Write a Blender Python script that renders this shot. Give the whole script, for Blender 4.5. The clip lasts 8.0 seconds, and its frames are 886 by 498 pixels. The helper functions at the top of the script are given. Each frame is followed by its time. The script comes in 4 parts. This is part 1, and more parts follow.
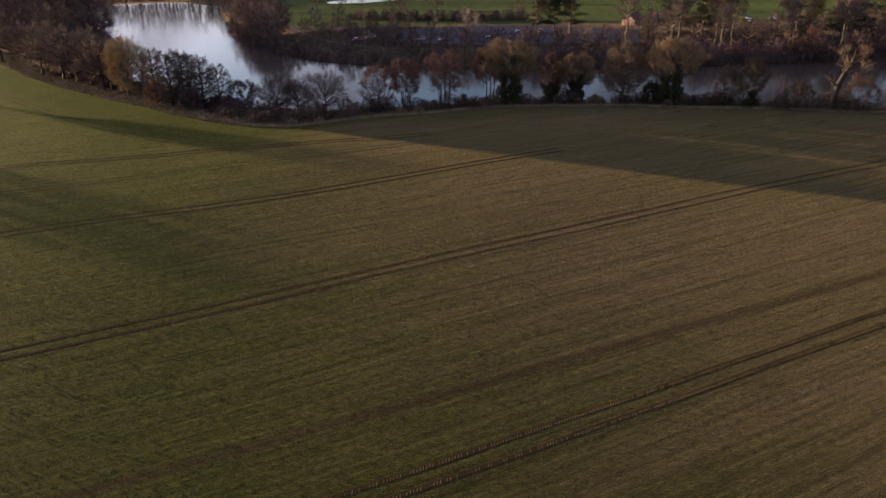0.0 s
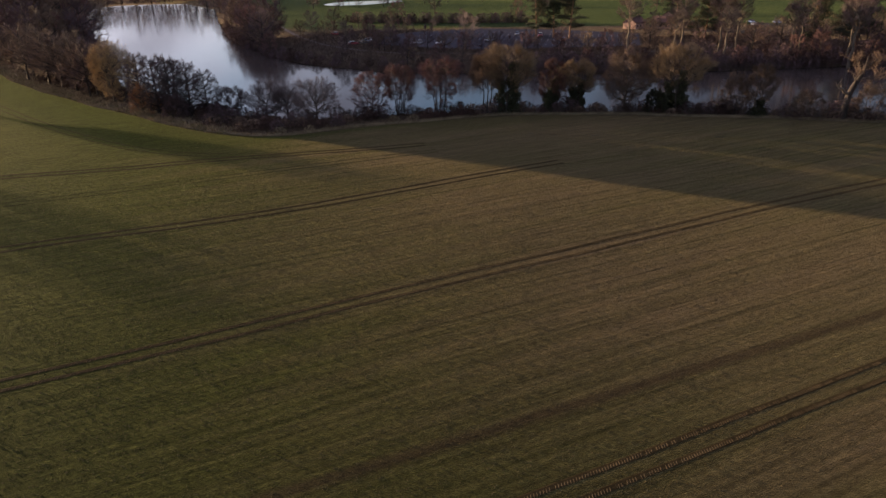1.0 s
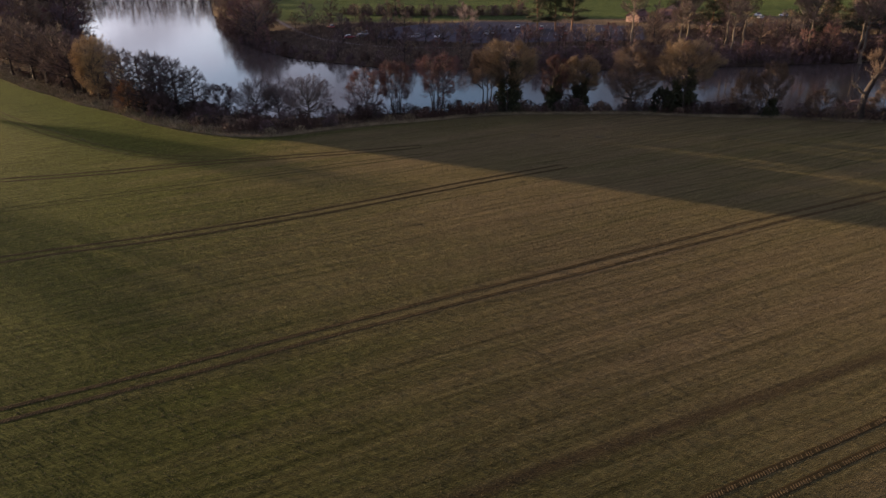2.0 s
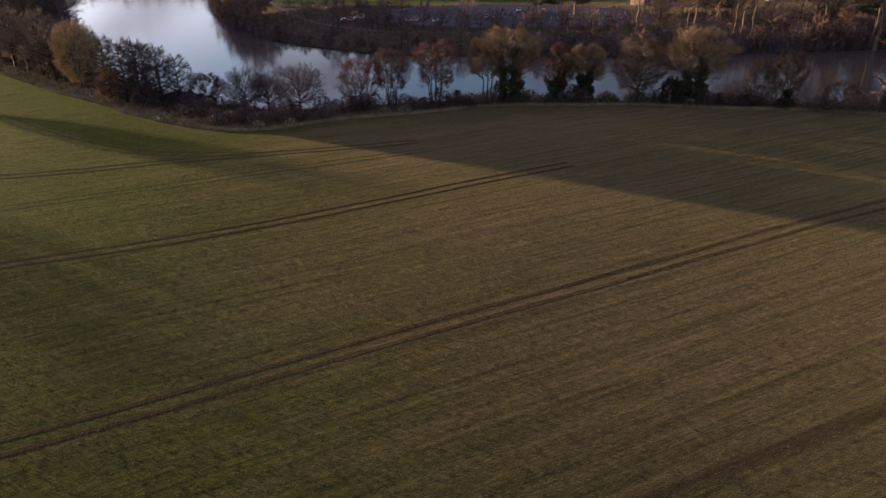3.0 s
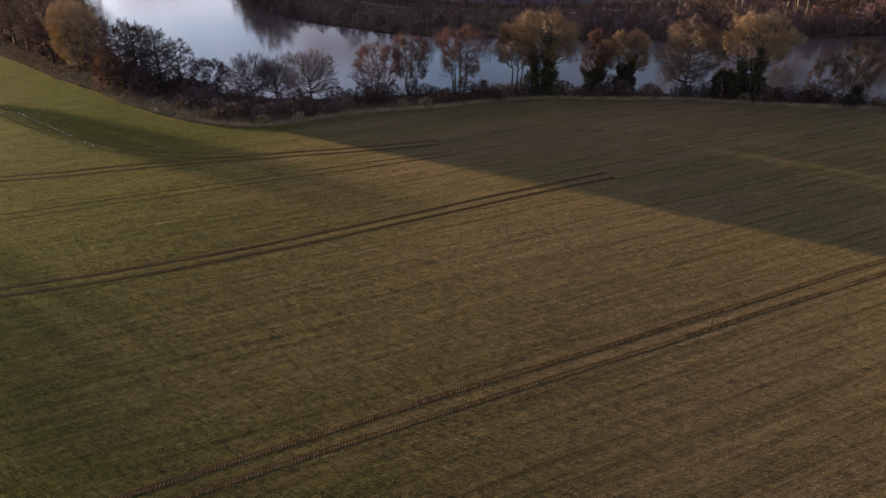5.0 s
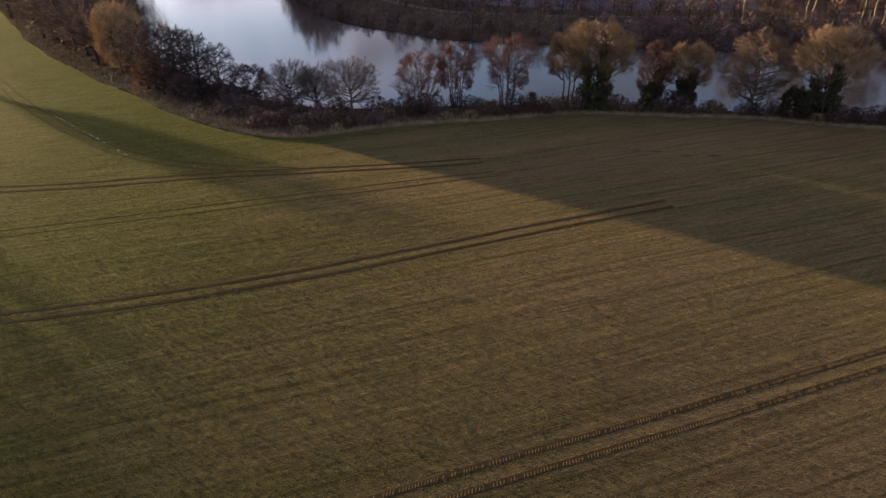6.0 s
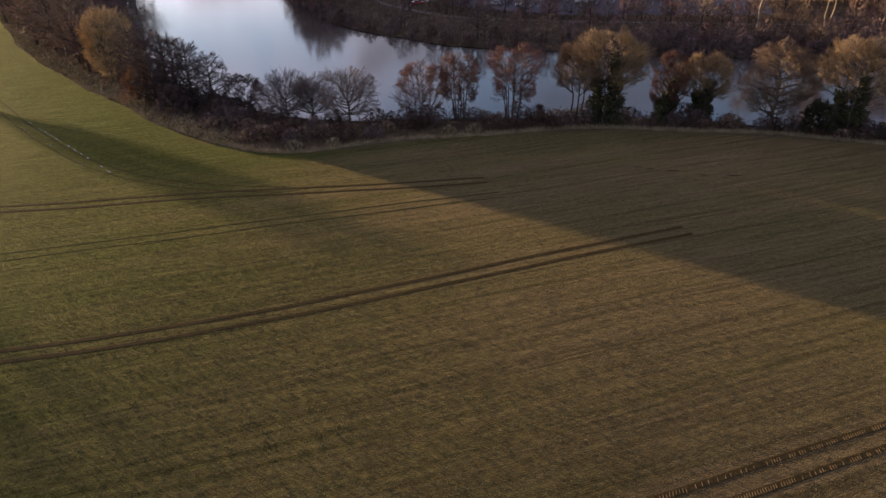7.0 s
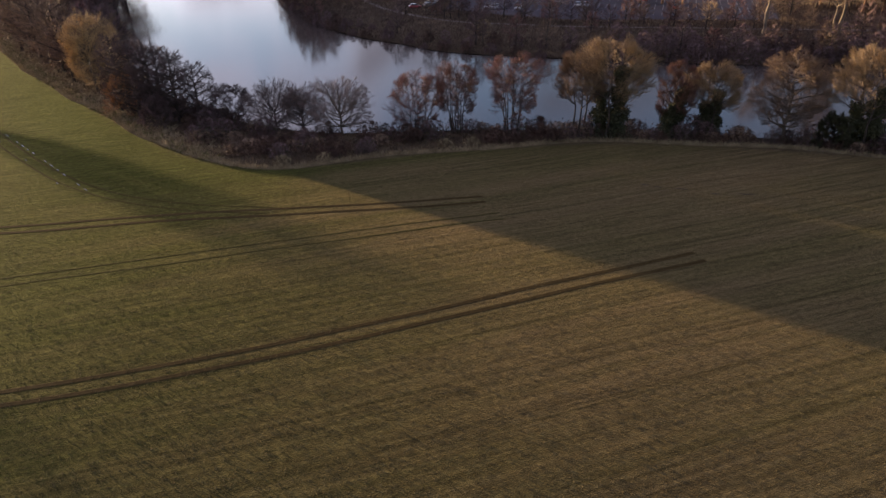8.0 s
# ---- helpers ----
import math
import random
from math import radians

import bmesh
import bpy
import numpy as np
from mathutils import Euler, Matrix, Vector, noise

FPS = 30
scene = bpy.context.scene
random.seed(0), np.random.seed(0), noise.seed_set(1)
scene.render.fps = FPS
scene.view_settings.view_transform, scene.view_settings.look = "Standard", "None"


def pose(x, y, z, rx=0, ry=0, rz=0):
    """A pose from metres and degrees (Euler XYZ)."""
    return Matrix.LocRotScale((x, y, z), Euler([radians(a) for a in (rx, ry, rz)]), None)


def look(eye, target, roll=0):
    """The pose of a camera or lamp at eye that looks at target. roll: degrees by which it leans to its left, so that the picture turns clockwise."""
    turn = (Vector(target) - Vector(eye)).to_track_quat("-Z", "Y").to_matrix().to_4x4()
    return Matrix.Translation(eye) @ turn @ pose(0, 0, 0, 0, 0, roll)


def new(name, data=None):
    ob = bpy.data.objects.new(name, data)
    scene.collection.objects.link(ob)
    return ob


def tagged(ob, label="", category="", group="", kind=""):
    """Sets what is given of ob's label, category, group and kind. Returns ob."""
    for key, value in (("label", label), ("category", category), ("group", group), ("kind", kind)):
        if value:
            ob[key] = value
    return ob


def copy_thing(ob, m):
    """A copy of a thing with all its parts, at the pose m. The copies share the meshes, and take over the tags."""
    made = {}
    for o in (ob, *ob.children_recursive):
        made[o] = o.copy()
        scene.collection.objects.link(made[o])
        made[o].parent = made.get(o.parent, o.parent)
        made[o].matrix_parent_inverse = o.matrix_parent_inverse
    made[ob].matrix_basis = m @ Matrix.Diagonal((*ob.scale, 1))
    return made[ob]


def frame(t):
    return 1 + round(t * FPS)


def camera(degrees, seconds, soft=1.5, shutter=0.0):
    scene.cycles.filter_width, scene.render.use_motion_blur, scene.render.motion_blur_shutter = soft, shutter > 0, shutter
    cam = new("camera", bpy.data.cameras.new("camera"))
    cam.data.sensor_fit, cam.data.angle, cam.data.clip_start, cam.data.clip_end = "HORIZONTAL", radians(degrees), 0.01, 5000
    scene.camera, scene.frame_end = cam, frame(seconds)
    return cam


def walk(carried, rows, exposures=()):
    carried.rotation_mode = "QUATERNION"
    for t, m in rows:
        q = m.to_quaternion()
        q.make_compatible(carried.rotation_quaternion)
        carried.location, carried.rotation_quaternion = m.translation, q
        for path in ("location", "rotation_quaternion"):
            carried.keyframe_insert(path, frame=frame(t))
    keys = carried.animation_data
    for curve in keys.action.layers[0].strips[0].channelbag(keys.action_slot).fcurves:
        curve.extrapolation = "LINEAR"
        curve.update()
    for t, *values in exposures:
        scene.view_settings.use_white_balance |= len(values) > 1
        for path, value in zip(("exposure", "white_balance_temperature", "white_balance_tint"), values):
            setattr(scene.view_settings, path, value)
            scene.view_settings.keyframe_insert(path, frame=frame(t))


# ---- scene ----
cam = camera(65.9, 8.0, soft=1.5)
METRES, EYE, TILT, LEAN, TURN = 56.0, 34.38, 0.0, 0.0, -25.5
EXPO = 1.11
ROWS = [
    (0.0, 0.0, 0.0, 0.0, -0.49, -23.53, 1.13),
    (0.5, 0.0109, 0.0597, 0.002, -0.5, -23.5, 1.06),
    (1.0, 0.0192, 0.1194, 0.0028, -0.48, -23.43, 1.02),
    (1.5, 0.025, 0.1832, 0.0053, -0.47, -23.43, 0.99),
    (2.0, 0.0292, 0.2434, 0.0065, -0.48, -24.12, 0.96),
    (3.5, 0.0374, 0.4409, 0.0164, -0.54, -26.27, 0.91),
    (4.0, 0.0387, 0.5006, 0.0194, -0.57, -27.05, 0.88),
    (4.5, 0.0402, 0.5677, 0.0236, -0.55, -27.8, 0.87),
    (5.0, 0.0373, 0.6284, 0.0272, 1.55, -28.0, 0.86),
    (6.5, 0.0391, 0.826, 0.0298, 6.19, -27.84, 0.8),
    (7.0, 0.0374, 0.8871, 0.0299, 6.14, -27.81, 0.79),
    (7.5, 0.0341, 0.9531, 0.0321, 6.09, -27.78, 0.77),
    (8.0, 0.0332, 0.9968, 0.0334, 6.03, -27.78, 0.8),
]
walk(cam, [(t, pose(0, 0, EYE, TILT, LEAN, TURN) @ pose(METRES * x, METRES * y, METRES * z, 90 + pitch, roll, yaw)) for t, x, y, z, yaw, pitch, roll in ROWS], exposures=((0.0, EXPO + 0.04, 6500, 25), (0.5, EXPO, 6500, 25), (1.0, EXPO - 0.07, 6500, 25), (1.5, EXPO - 0.09, 6500, 25), (2.0, EXPO, 6500, 25), (3.5, EXPO + 0.20, 6500, 25), (4.5, EXPO + 0.37, 6650, 25), (8.0, EXPO + 0.46, 6850, 25)))

# ---------------------------------------------------------------- light
SUN_AZ, SUN_EL = radians(-33.9), radians(4.5)
world = bpy.data.worlds.new("sky")
scene.world = world
world.use_nodes = True
wn, wl = world.node_tree.nodes, world.node_tree.links
wn.clear()
sky = wn.new("ShaderNodeTexSky")
sky.sky_type, sky.sun_disc = "NISHITA", False
sky.sun_elevation, sky.sun_rotation = SUN_EL, SUN_AZ
sky.air_density, sky.dust_density, sky.ozone_density = 1.0, 0.6, 3.0
coord = wn.new("ShaderNodeTexCoord")
stretch = wn.new("ShaderNodeMapping")
stretch.inputs["Scale"].default_value = (1.0, 1.0, 2.6)
stretch.inputs["Location"].default_value = (0.35, 0.1, 0.0)
clouds = wn.new("ShaderNodeTexNoise")
clouds.inputs["Scale"].default_value, clouds.inputs["Detail"].default_value = 5.6, 7.0
clouds.inputs["Roughness"].default_value = 0.55
cover = wn.new("ShaderNodeValToRGB")
cover.color_ramp.elements[0].position, cover.color_ramp.elements[1].position = 0.41, 0.59
cover.color_ramp.elements[1].color = (0.9, 0.9, 0.9, 1)
cover.color_ramp.elements[0].color = (0.12, 0.12, 0.12, 1)
mixsky = wn.new("ShaderNodeMix")
mixsky.data_type = "RGBA"
lift_ = wn.new("ShaderNodeSeparateXYZ")
wl.new(coord.outputs["Generated"], lift_.inputs["Vector"])
glow = wn.new("ShaderNodeValToRGB")
glow.color_ramp.elements[0].position, glow.color_ramp.elements[0].color = 0.10, (3.1, 3.25, 3.7, 1)
glow.color_ramp.elements[1].position, glow.color_ramp.elements[1].color = 0.185, (1.95, 1.9, 2.2, 1)
glow.color_ramp.elements.new(0.27).color = (2.5, 2.5, 2.9, 1)
glow.color_ramp.elements.new(0.75).color = (6.5, 5.8, 7.1, 1)
wl.new(lift_.outputs["Z"], glow.inputs["Fac"])
toward = wn.new("ShaderNodeVectorMath")
toward.operation = "DOT_PRODUCT"
toward.inputs[1].default_value = (math.sin(SUN_AZ), math.cos(SUN_AZ), 0.0)
wl.new(coord.outputs["Generated"], toward.inputs[0])
near_sun = wn.new("ShaderNodeMapRange")
near_sun.inputs["From Min"].default_value, near_sun.inputs["From Max"].default_value = 0.5, 0.95
near_sun.inputs["To Min"].default_value, near_sun.inputs["To Max"].default_value = 0.26, 2.2
wl.new(toward.outputs["Value"], near_sun.inputs["Value"])
thick = wn.new("ShaderNodeMapRange")
thick.inputs["From Min"].default_value, thick.inputs["From Max"].default_value = 0.40, 0.60
thick.inputs["To Min"].default_value, thick.inputs["To Max"].default_value = 1.9, 0.45
wl.new(clouds.outputs["Fac"], thick.inputs["Value"])
shade_ = wn.new("ShaderNodeMath")
shade_.operation = "MULTIPLY"
wl.new(near_sun.outputs["Result"], shade_.inputs[0])
wl.new(thick.outputs["Result"], shade_.inputs[1])
lit_cloud = wn.new("ShaderNodeVectorMath")
lit_cloud.operation = "SCALE"
wl.new(glow.outputs["Color"], lit_cloud.inputs[0])
wl.new(shade_.outputs[0], lit_cloud.inputs["Scale"])
wl.new(lit_cloud.outputs["Vector"], mixsky.inputs["B"])
back = wn.new("ShaderNodeBackground")
back.inputs["Strength"].default_value = 0.146
wout = wn.new("ShaderNodeOutputWorld")
wl.new(coord.outputs["Generated"], stretch.inputs["Vector"])
wl.new(stretch.outputs["Vector"], clouds.inputs["Vector"])
wl.new(clouds.outputs["Fac"], cover.inputs["Fac"])
wl.new(cover.outputs["Color"], mixsky.inputs["Factor"])
wl.new(sky.outputs["Color"], mixsky.inputs["A"])
wl.new(mixsky.outputs["Result"], back.inputs["Color"])
wl.new(back.outputs["Background"], wout.inputs["Surface"])

sun = new("sun", bpy.data.lights.new("sun", "SUN"))
sun.data.energy, sun.data.angle, sun.data.color = 5.0, radians(0.6), (1.0, 0.75, 0.42)
SUN_DIR = Vector((math.sin(SUN_AZ) * math.cos(SUN_EL), math.cos(SUN_AZ) * math.cos(SUN_EL), math.sin(SUN_EL)))
sun.matrix_world = look(SUN_DIR * 400, (0, 0, 0))


# ---------------------------------------------------------------- materials
def material(name, rough=0.8):
    m = bpy.data.materials.new(name)
    m.use_nodes = True
    n, l = m.node_tree.nodes, m.node_tree.links
    b = n["Principled BSDF"]
    b.inputs["Roughness"].default_value = rough
    return m, n, l, b


def ramp(n, stops):
    r = n.new("ShaderNodeValToRGB")
    e = r.color_ramp.elements
    while len(e) < len(stops):
        e.new(0.5)
    for i, (p, c) in enumerate(stops):
        e[i].position, e[i].color = p, (*c, 1)
    return r


def noise_node(n, l, vec, scale, detail=4.0, rough=0.55):
    t = n.new("ShaderNodeTexNoise")
    t.inputs["Scale"].default_value, t.inputs["Detail"].default_value, t.inputs["Roughness"].default_value = scale, detail, rough
    l.new(vec, t.inputs["Vector"])
    return t


def mapped(n, l, scale, loc=(0, 0, 0), rot=0.0):
    c, m = n.new("ShaderNodeTexCoord"), n.new("ShaderNodeMapping")
    m.inputs["Scale"].default_value, m.inputs["Location"].default_value = scale, loc
    m.inputs["Rotation"].default_value = (0, 0, rot)
    l.new(c.outputs["Object"], m.inputs["Vector"])
    return m.outputs["Vector"]


def mix(n, l, fac, a, b, mode="MIX"):
    x = n.new("ShaderNodeMix")
    x.data_type, x.blend_type = "RGBA", mode
    for key, v in (("Factor", fac), ("A", a), ("B", b)):
        if isinstance(v, (int, float)):
            x.inputs[key].default_value = v
        elif isinstance(v, tuple):
            x.inputs[key].default_value = (*v, 1)
        else:
            l.new(v, x.inputs[key])
    return x.outputs["Result"]


def bump(n, l, b, height, strength, dist):
    k = n.new("ShaderNodeBump")
    k.inputs["Strength"].default_value, k.inputs["Distance"].default_value = strength, dist
    l.new(height, k.inputs["Height"])
    l.new(k.outputs["Normal"], b.inputs["Normal"])


def plant_material(name, dark, light, rough=0.8, scale=0.6, vary=0.25):
    """Bark, twigs or leaves: two tones in patches, and a shift from one plant to the next."""
    m, n, l, b = material(name, rough)
    v = mapped(n, l, (1, 1, 1))
    t = noise_node(n, l, v, scale, 5.0)
    r = ramp(n, [(0.3, dark), (0.7, light)])
    l.new(t.outputs["Fac"], r.inputs["Fac"])
    info = n.new("ShaderNodeObjectInfo")
    hsv = n.new("ShaderNodeHueSaturation")
    rng = n.new("ShaderNodeMapRange")
    rng.inputs["To Min"].default_value, rng.inputs["To Max"].default_value = 1 - vary, 1 + vary
    l.new(info.outputs["Random"], rng.inputs["Value"])
    l.new(rng.outputs["Result"], hsv.inputs["Value"])
    l.new(r.outputs["Color"], hsv.inputs["Color"])
    l.new(hsv.outputs["Color"], b.inputs["Base Color"])
    b.inputs["Specular IOR Level"].default_value = 0.2
    return m


BARK = plant_material("bark_grey_brown", (0.05, 0.04, 0.03), (0.14, 0.115, 0.09))
BARK_DARK = plant_material("bark_dark", (0.03, 0.024, 0.02), (0.075, 0.06, 0.048))
BARK_PALE = plant_material("bark_pale", (0.10, 0.08, 0.06), (0.21, 0.17, 0.118))
BARK_PINE = plant_material("bark_pine", (0.16, 0.09, 0.055), (0.34, 0.20, 0.12))
TWIG_GOLD = plant_material("twig_golden", (0.19, 0.135, 0.08), (0.36, 0.265, 0.15))
TWIG_STRAW = plant_material("twig_straw_gold", (0.30, 0.20, 0.09), (0.52, 0.37, 0.17))
TWIG_RED = plant_material("twig_red_brown", (0.115, 0.062, 0.053), (0.225, 0.122, 0.098))
TWIG_DARK = plant_material("twig_dark", (0.085, 0.056, 0.054), (0.165, 0.11, 0.105))
TWIG_GREY = plant_material("twig_grey_pink", (0.13, 0.095, 0.085), (0.26, 0.195, 0.17))
TWIG_BROWN = plant_material("twig_brown", (0.13, 0.088, 0.06), (0.25, 0.175, 0.115))
TWIG_RUST = plant_material("twig_rust", (0.24, 0.115, 0.05), (0.38, 0.20, 0.085))
LEAF_IVY = plant_material("leaf_ivy", (0.032, 0.036, 0.018), (0.078, 0.080, 0.038), 0.6)
LEAF_PINE = plant_material("needle_pine", (0.035, 0.042, 0.022), (0.09, 0.09, 0.045), 0.7)
WEED = plant_material("dead_weeds", (0.05, 0.034, 0.024), (0.20, 0.145, 0.075), 0.8, 0.25)
LITTER = plant_material("bank_litter", (0.055, 0.038, 0.031), (0.14, 0.098, 0.072), 0.85, 0.2)
BRAMBLE = plant_material("bramble", (0.04, 0.025, 0.02), (0.12, 0.07, 0.05))
STRAW = plant_material("dry_grass", (0.19, 0.15, 0.085), (0.40, 0.325, 0.19))
RANK = plant_material("rank_grass", (0.04, 0.05, 0.012), (0.12, 0.125, 0.035))
CROP = plant_material("crop_blade", (0.10, 0.082, 0.036), (0.24, 0.185, 0.085), 0.7, 0.5)


def ground_material():
    m, n, l, b = material("ground_field", 0.95)
    b.inputs["Specular IOR Level"].default_value = 0.02
    b.inputs["Sheen Weight"].default_value, b.inputs["Sheen Roughness"].default_value = 0.42, 0.5
    wide = noise_node(n, l, mapped(n, l, (0.010, 0.018, 0.02)), 1.0, 5.0)
    rows_ = noise_node(n, l, mapped(n, l, (0.012, 1.2, 0.1)), 1.0, 6.0, 0.68)
    broad = noise_node(n, l, mapped(n, l, (0.008, 0.20, 0.1), (3, 7, 0)), 1.0, 3.0, 0.5)
    tuft = noise_node(n, l, mapped(n, l, (1.5, 2.4, 1.0)), 1.0, 5.0, 0.62)
    fine = noise_node(n, l, mapped(n, l, (6.0, 9.0, 4.0)), 1.0, 4.0, 0.6)
    green = ramp(n, [(0.34, (0.019, 0.0225, 0.0058)), (0.5, (0.040, 0.0445, 0.0112)), (0.66, (0.071, 0.076, 0.020))])
    soil = ramp(n, [(0.33, (0.053, 0.039, 0.021)), (0.5, (0.101, 0.074, 0.040)), (0.67, (0.170, 0.126, 0.069))])
    drill = noise_node(n, l, mapped(n, l, (0.14, 1.9, 0.2), (5, 2, 0)), 1.0, 4.0, 0.6)
    clump = mix(n, l, 0.45, tuft.outputs["Fac"], drill.outputs["Fac"])
    l.new(clump, green.inputs["Fac"])
    l.new(mix(n, l, 0.3, clump, fine.outputs["Fac"]), soil.inputs["Fac"])

    def plus(a, c, gain):
        g = n.new("ShaderNodeMath")
        g.operation, g.inputs[1].default_value = "MULTIPLY_ADD", gain
        l.new(c, g.inputs[0])
        l.new(a, g.inputs[2])
        return g.outputs[0]
    where = n.new("ShaderNodeSeparateXYZ")
    l.new(mapped(n, l, (1, 1, 1)), where.inputs["Vector"])
    slope = n.new("ShaderNodeMapRange")
    slope.inputs["From Min"].default_value, slope.inputs["From Max"].default_value = -16, 50
    slope.inputs["To Min"].default_value, slope.inputs["To Max"].default_value = -0.30, 0.29
    l.new(where.outputs["X"], slope.inputs["Value"])
    total = plus(plus(plus(slope.outputs["Result"], wide.outputs["Fac"], 0.68), rows_.outputs["Fac"], 0.25), broad.outputs["Fac"], 0.45)
    k = ramp(n, [(0.85, (0, 0, 0)), (1.25, (0.95, 0.95, 0.95))])
    k.color_ramp.elements[0].position, k.color_ramp.elements[1].position = 0.285, 0.59
    shrink = n.new("ShaderNodeMath")
    shrink.operation, shrink.inputs[1].default_value = "MULTIPLY", 0.5
    l.new(total, shrink.inputs[0])
    l.new(shrink.outputs[0], k.inputs["Fac"])
    field = mix(n, l, k.outputs["Color"], green.outputs["Color"], soil.outputs["Color"])
    streak = ramp(n, [(0.36, (0.46, 0.48, 0.48)), (0.50, (1.08, 1.08, 1.08)), (0.66, (1.22, 1.2, 1.14))])
    l.new(rows_.outputs["Fac"], streak.inputs["Fac"])
    field = mix(n, l, 0.52, field, streak.outputs["Color"], "MULTIPLY")
    # one soft-edged darker strip across the field
    lane = plus(where.outputs["Y"], where.outputs["X"], 0.045)
    off = n.new("ShaderNodeMath")
    off.operation, off.inputs[1].default_value = "SUBTRACT", 44.6
    l.new(lane, off.inputs[0])
    size = n.new("ShaderNodeMath")
    size.operation = "ABSOLUTE"
    l.new(off.outputs[0], size.inputs[0])
    lane_f = n.new("ShaderNodeMapRange")
    lane_f.inputs["From Min"].default_value, lane_f.inputs["From Max"].default_value = 0.25, 1.0
    lane_f.inputs["To Min"].default_value, lane_f.inputs["To Max"].default_value = 0.62, 0.0
    l.new(size.outputs[0], lane_f.inputs["Value"])
    field = mix(n, l, lane_f.outputs["Result"], field, (0.034, 0.023, 0.014))
    # rough land on the banks and beyond the river, by the vertex layer
    far = n.new("ShaderNodeVertexColor")
    far.layer_name = "land"
    sep = n.new("ShaderNodeSeparateColor")
    l.new(far.outputs["Color"], sep.inputs["Color"])
    patch = noise_node(n, l, mapped(n, l, (0.25, 0.25, 0.2)), 1.0, 6.0, 0.65)
    rough_c = ramp(n, [(0.3, (0.034, 0.026, 0.018)), (0.55, (0.068, 0.052, 0.034)), (0.75, (0.11, 0.086, 0.052))])
    l.new(patch.outputs["Fac"], rough_c.inputs["Fac"])
    lawn_c = ramp(n, [(0.3, (0.018, 0.027, 0.009)), (0.7, (0.038, 0.050, 0.018))])
    l.new(patch.outputs["Fac"], lawn_c.inputs["Fac"])
    c1 = mix(n, l, sep.outputs["Red"], field, rough_c.outputs["Color"])
    c2 = mix(n, l, sep.outputs["Green"], c1, lawn_c.outputs["Color"])
    head_c = ramp(n, [(0.38, (0.010, 0.017, 0.0022)), (0.5, (0.020, 0.031, 0.0045)), (0.62, (0.037, 0.049, 0.008))])
    l.new(clump, head_c.inputs["Fac"])
    verge = mix(n, l, sep.outputs["Blue"], c2, head_c.outputs["Color"])
    l.new(mix(n, l, 1.0, verge, (0.56, 0.56, 0.56), "MULTIPLY"), b.inputs["Base Color"])
    # boosted sheen brightens the cover at low angles, standing in for backlit blades
    low_sheen = n.new("ShaderNodeVectorMath")
    low_sheen.operation, low_sheen.inputs["Scale"].default_value = "SCALE", 5.7
    l.new(verge, low_sheen.inputs[0])
    l.new(low_sheen.outputs["Vector"], b.inputs["Sheen Tint"])
    h = mix(n, l, 0.4, clump, rows_.outputs["Fac"])
    h2 = mix(n, l, 0.45, h, fine.outputs["Fac"])
    bump(n, l, b, h2, 1.0, 0.37)
    return m


def water_material():
    m, n, l, b = material("river_water", 0.085)
    b.inputs["Base Color"].default_value = (0.055, 0.046, 0.041, 1)
    b.inputs["IOR"].default_value = 1.333
    t = noise_node(n, l, mapped(n, l, (0.5, 0.9, 1)), 1.0, 5.0, 0.55)
    bump(n, l, b, t.outputs["Fac"], 0.16, 0.05)
    return m


GROUND, WATER = ground_material(), water_material()


# ---------------------------------------------------------------- mesh helpers
def mesh_of(name, verts, faces, mat=None, smooth=False):
    me = bpy.data.meshes.new(name)
    me.from_pydata(verts, [], faces)
    me.update()
    if mat:
        me.materials.append(mat)
    if smooth:
        me.shade_smooth()
    return me


def part(name, me, parent=None, label=""):
    ob = new(name, me)
    if parent:
        ob.parent = parent
    return tagged(ob, label)


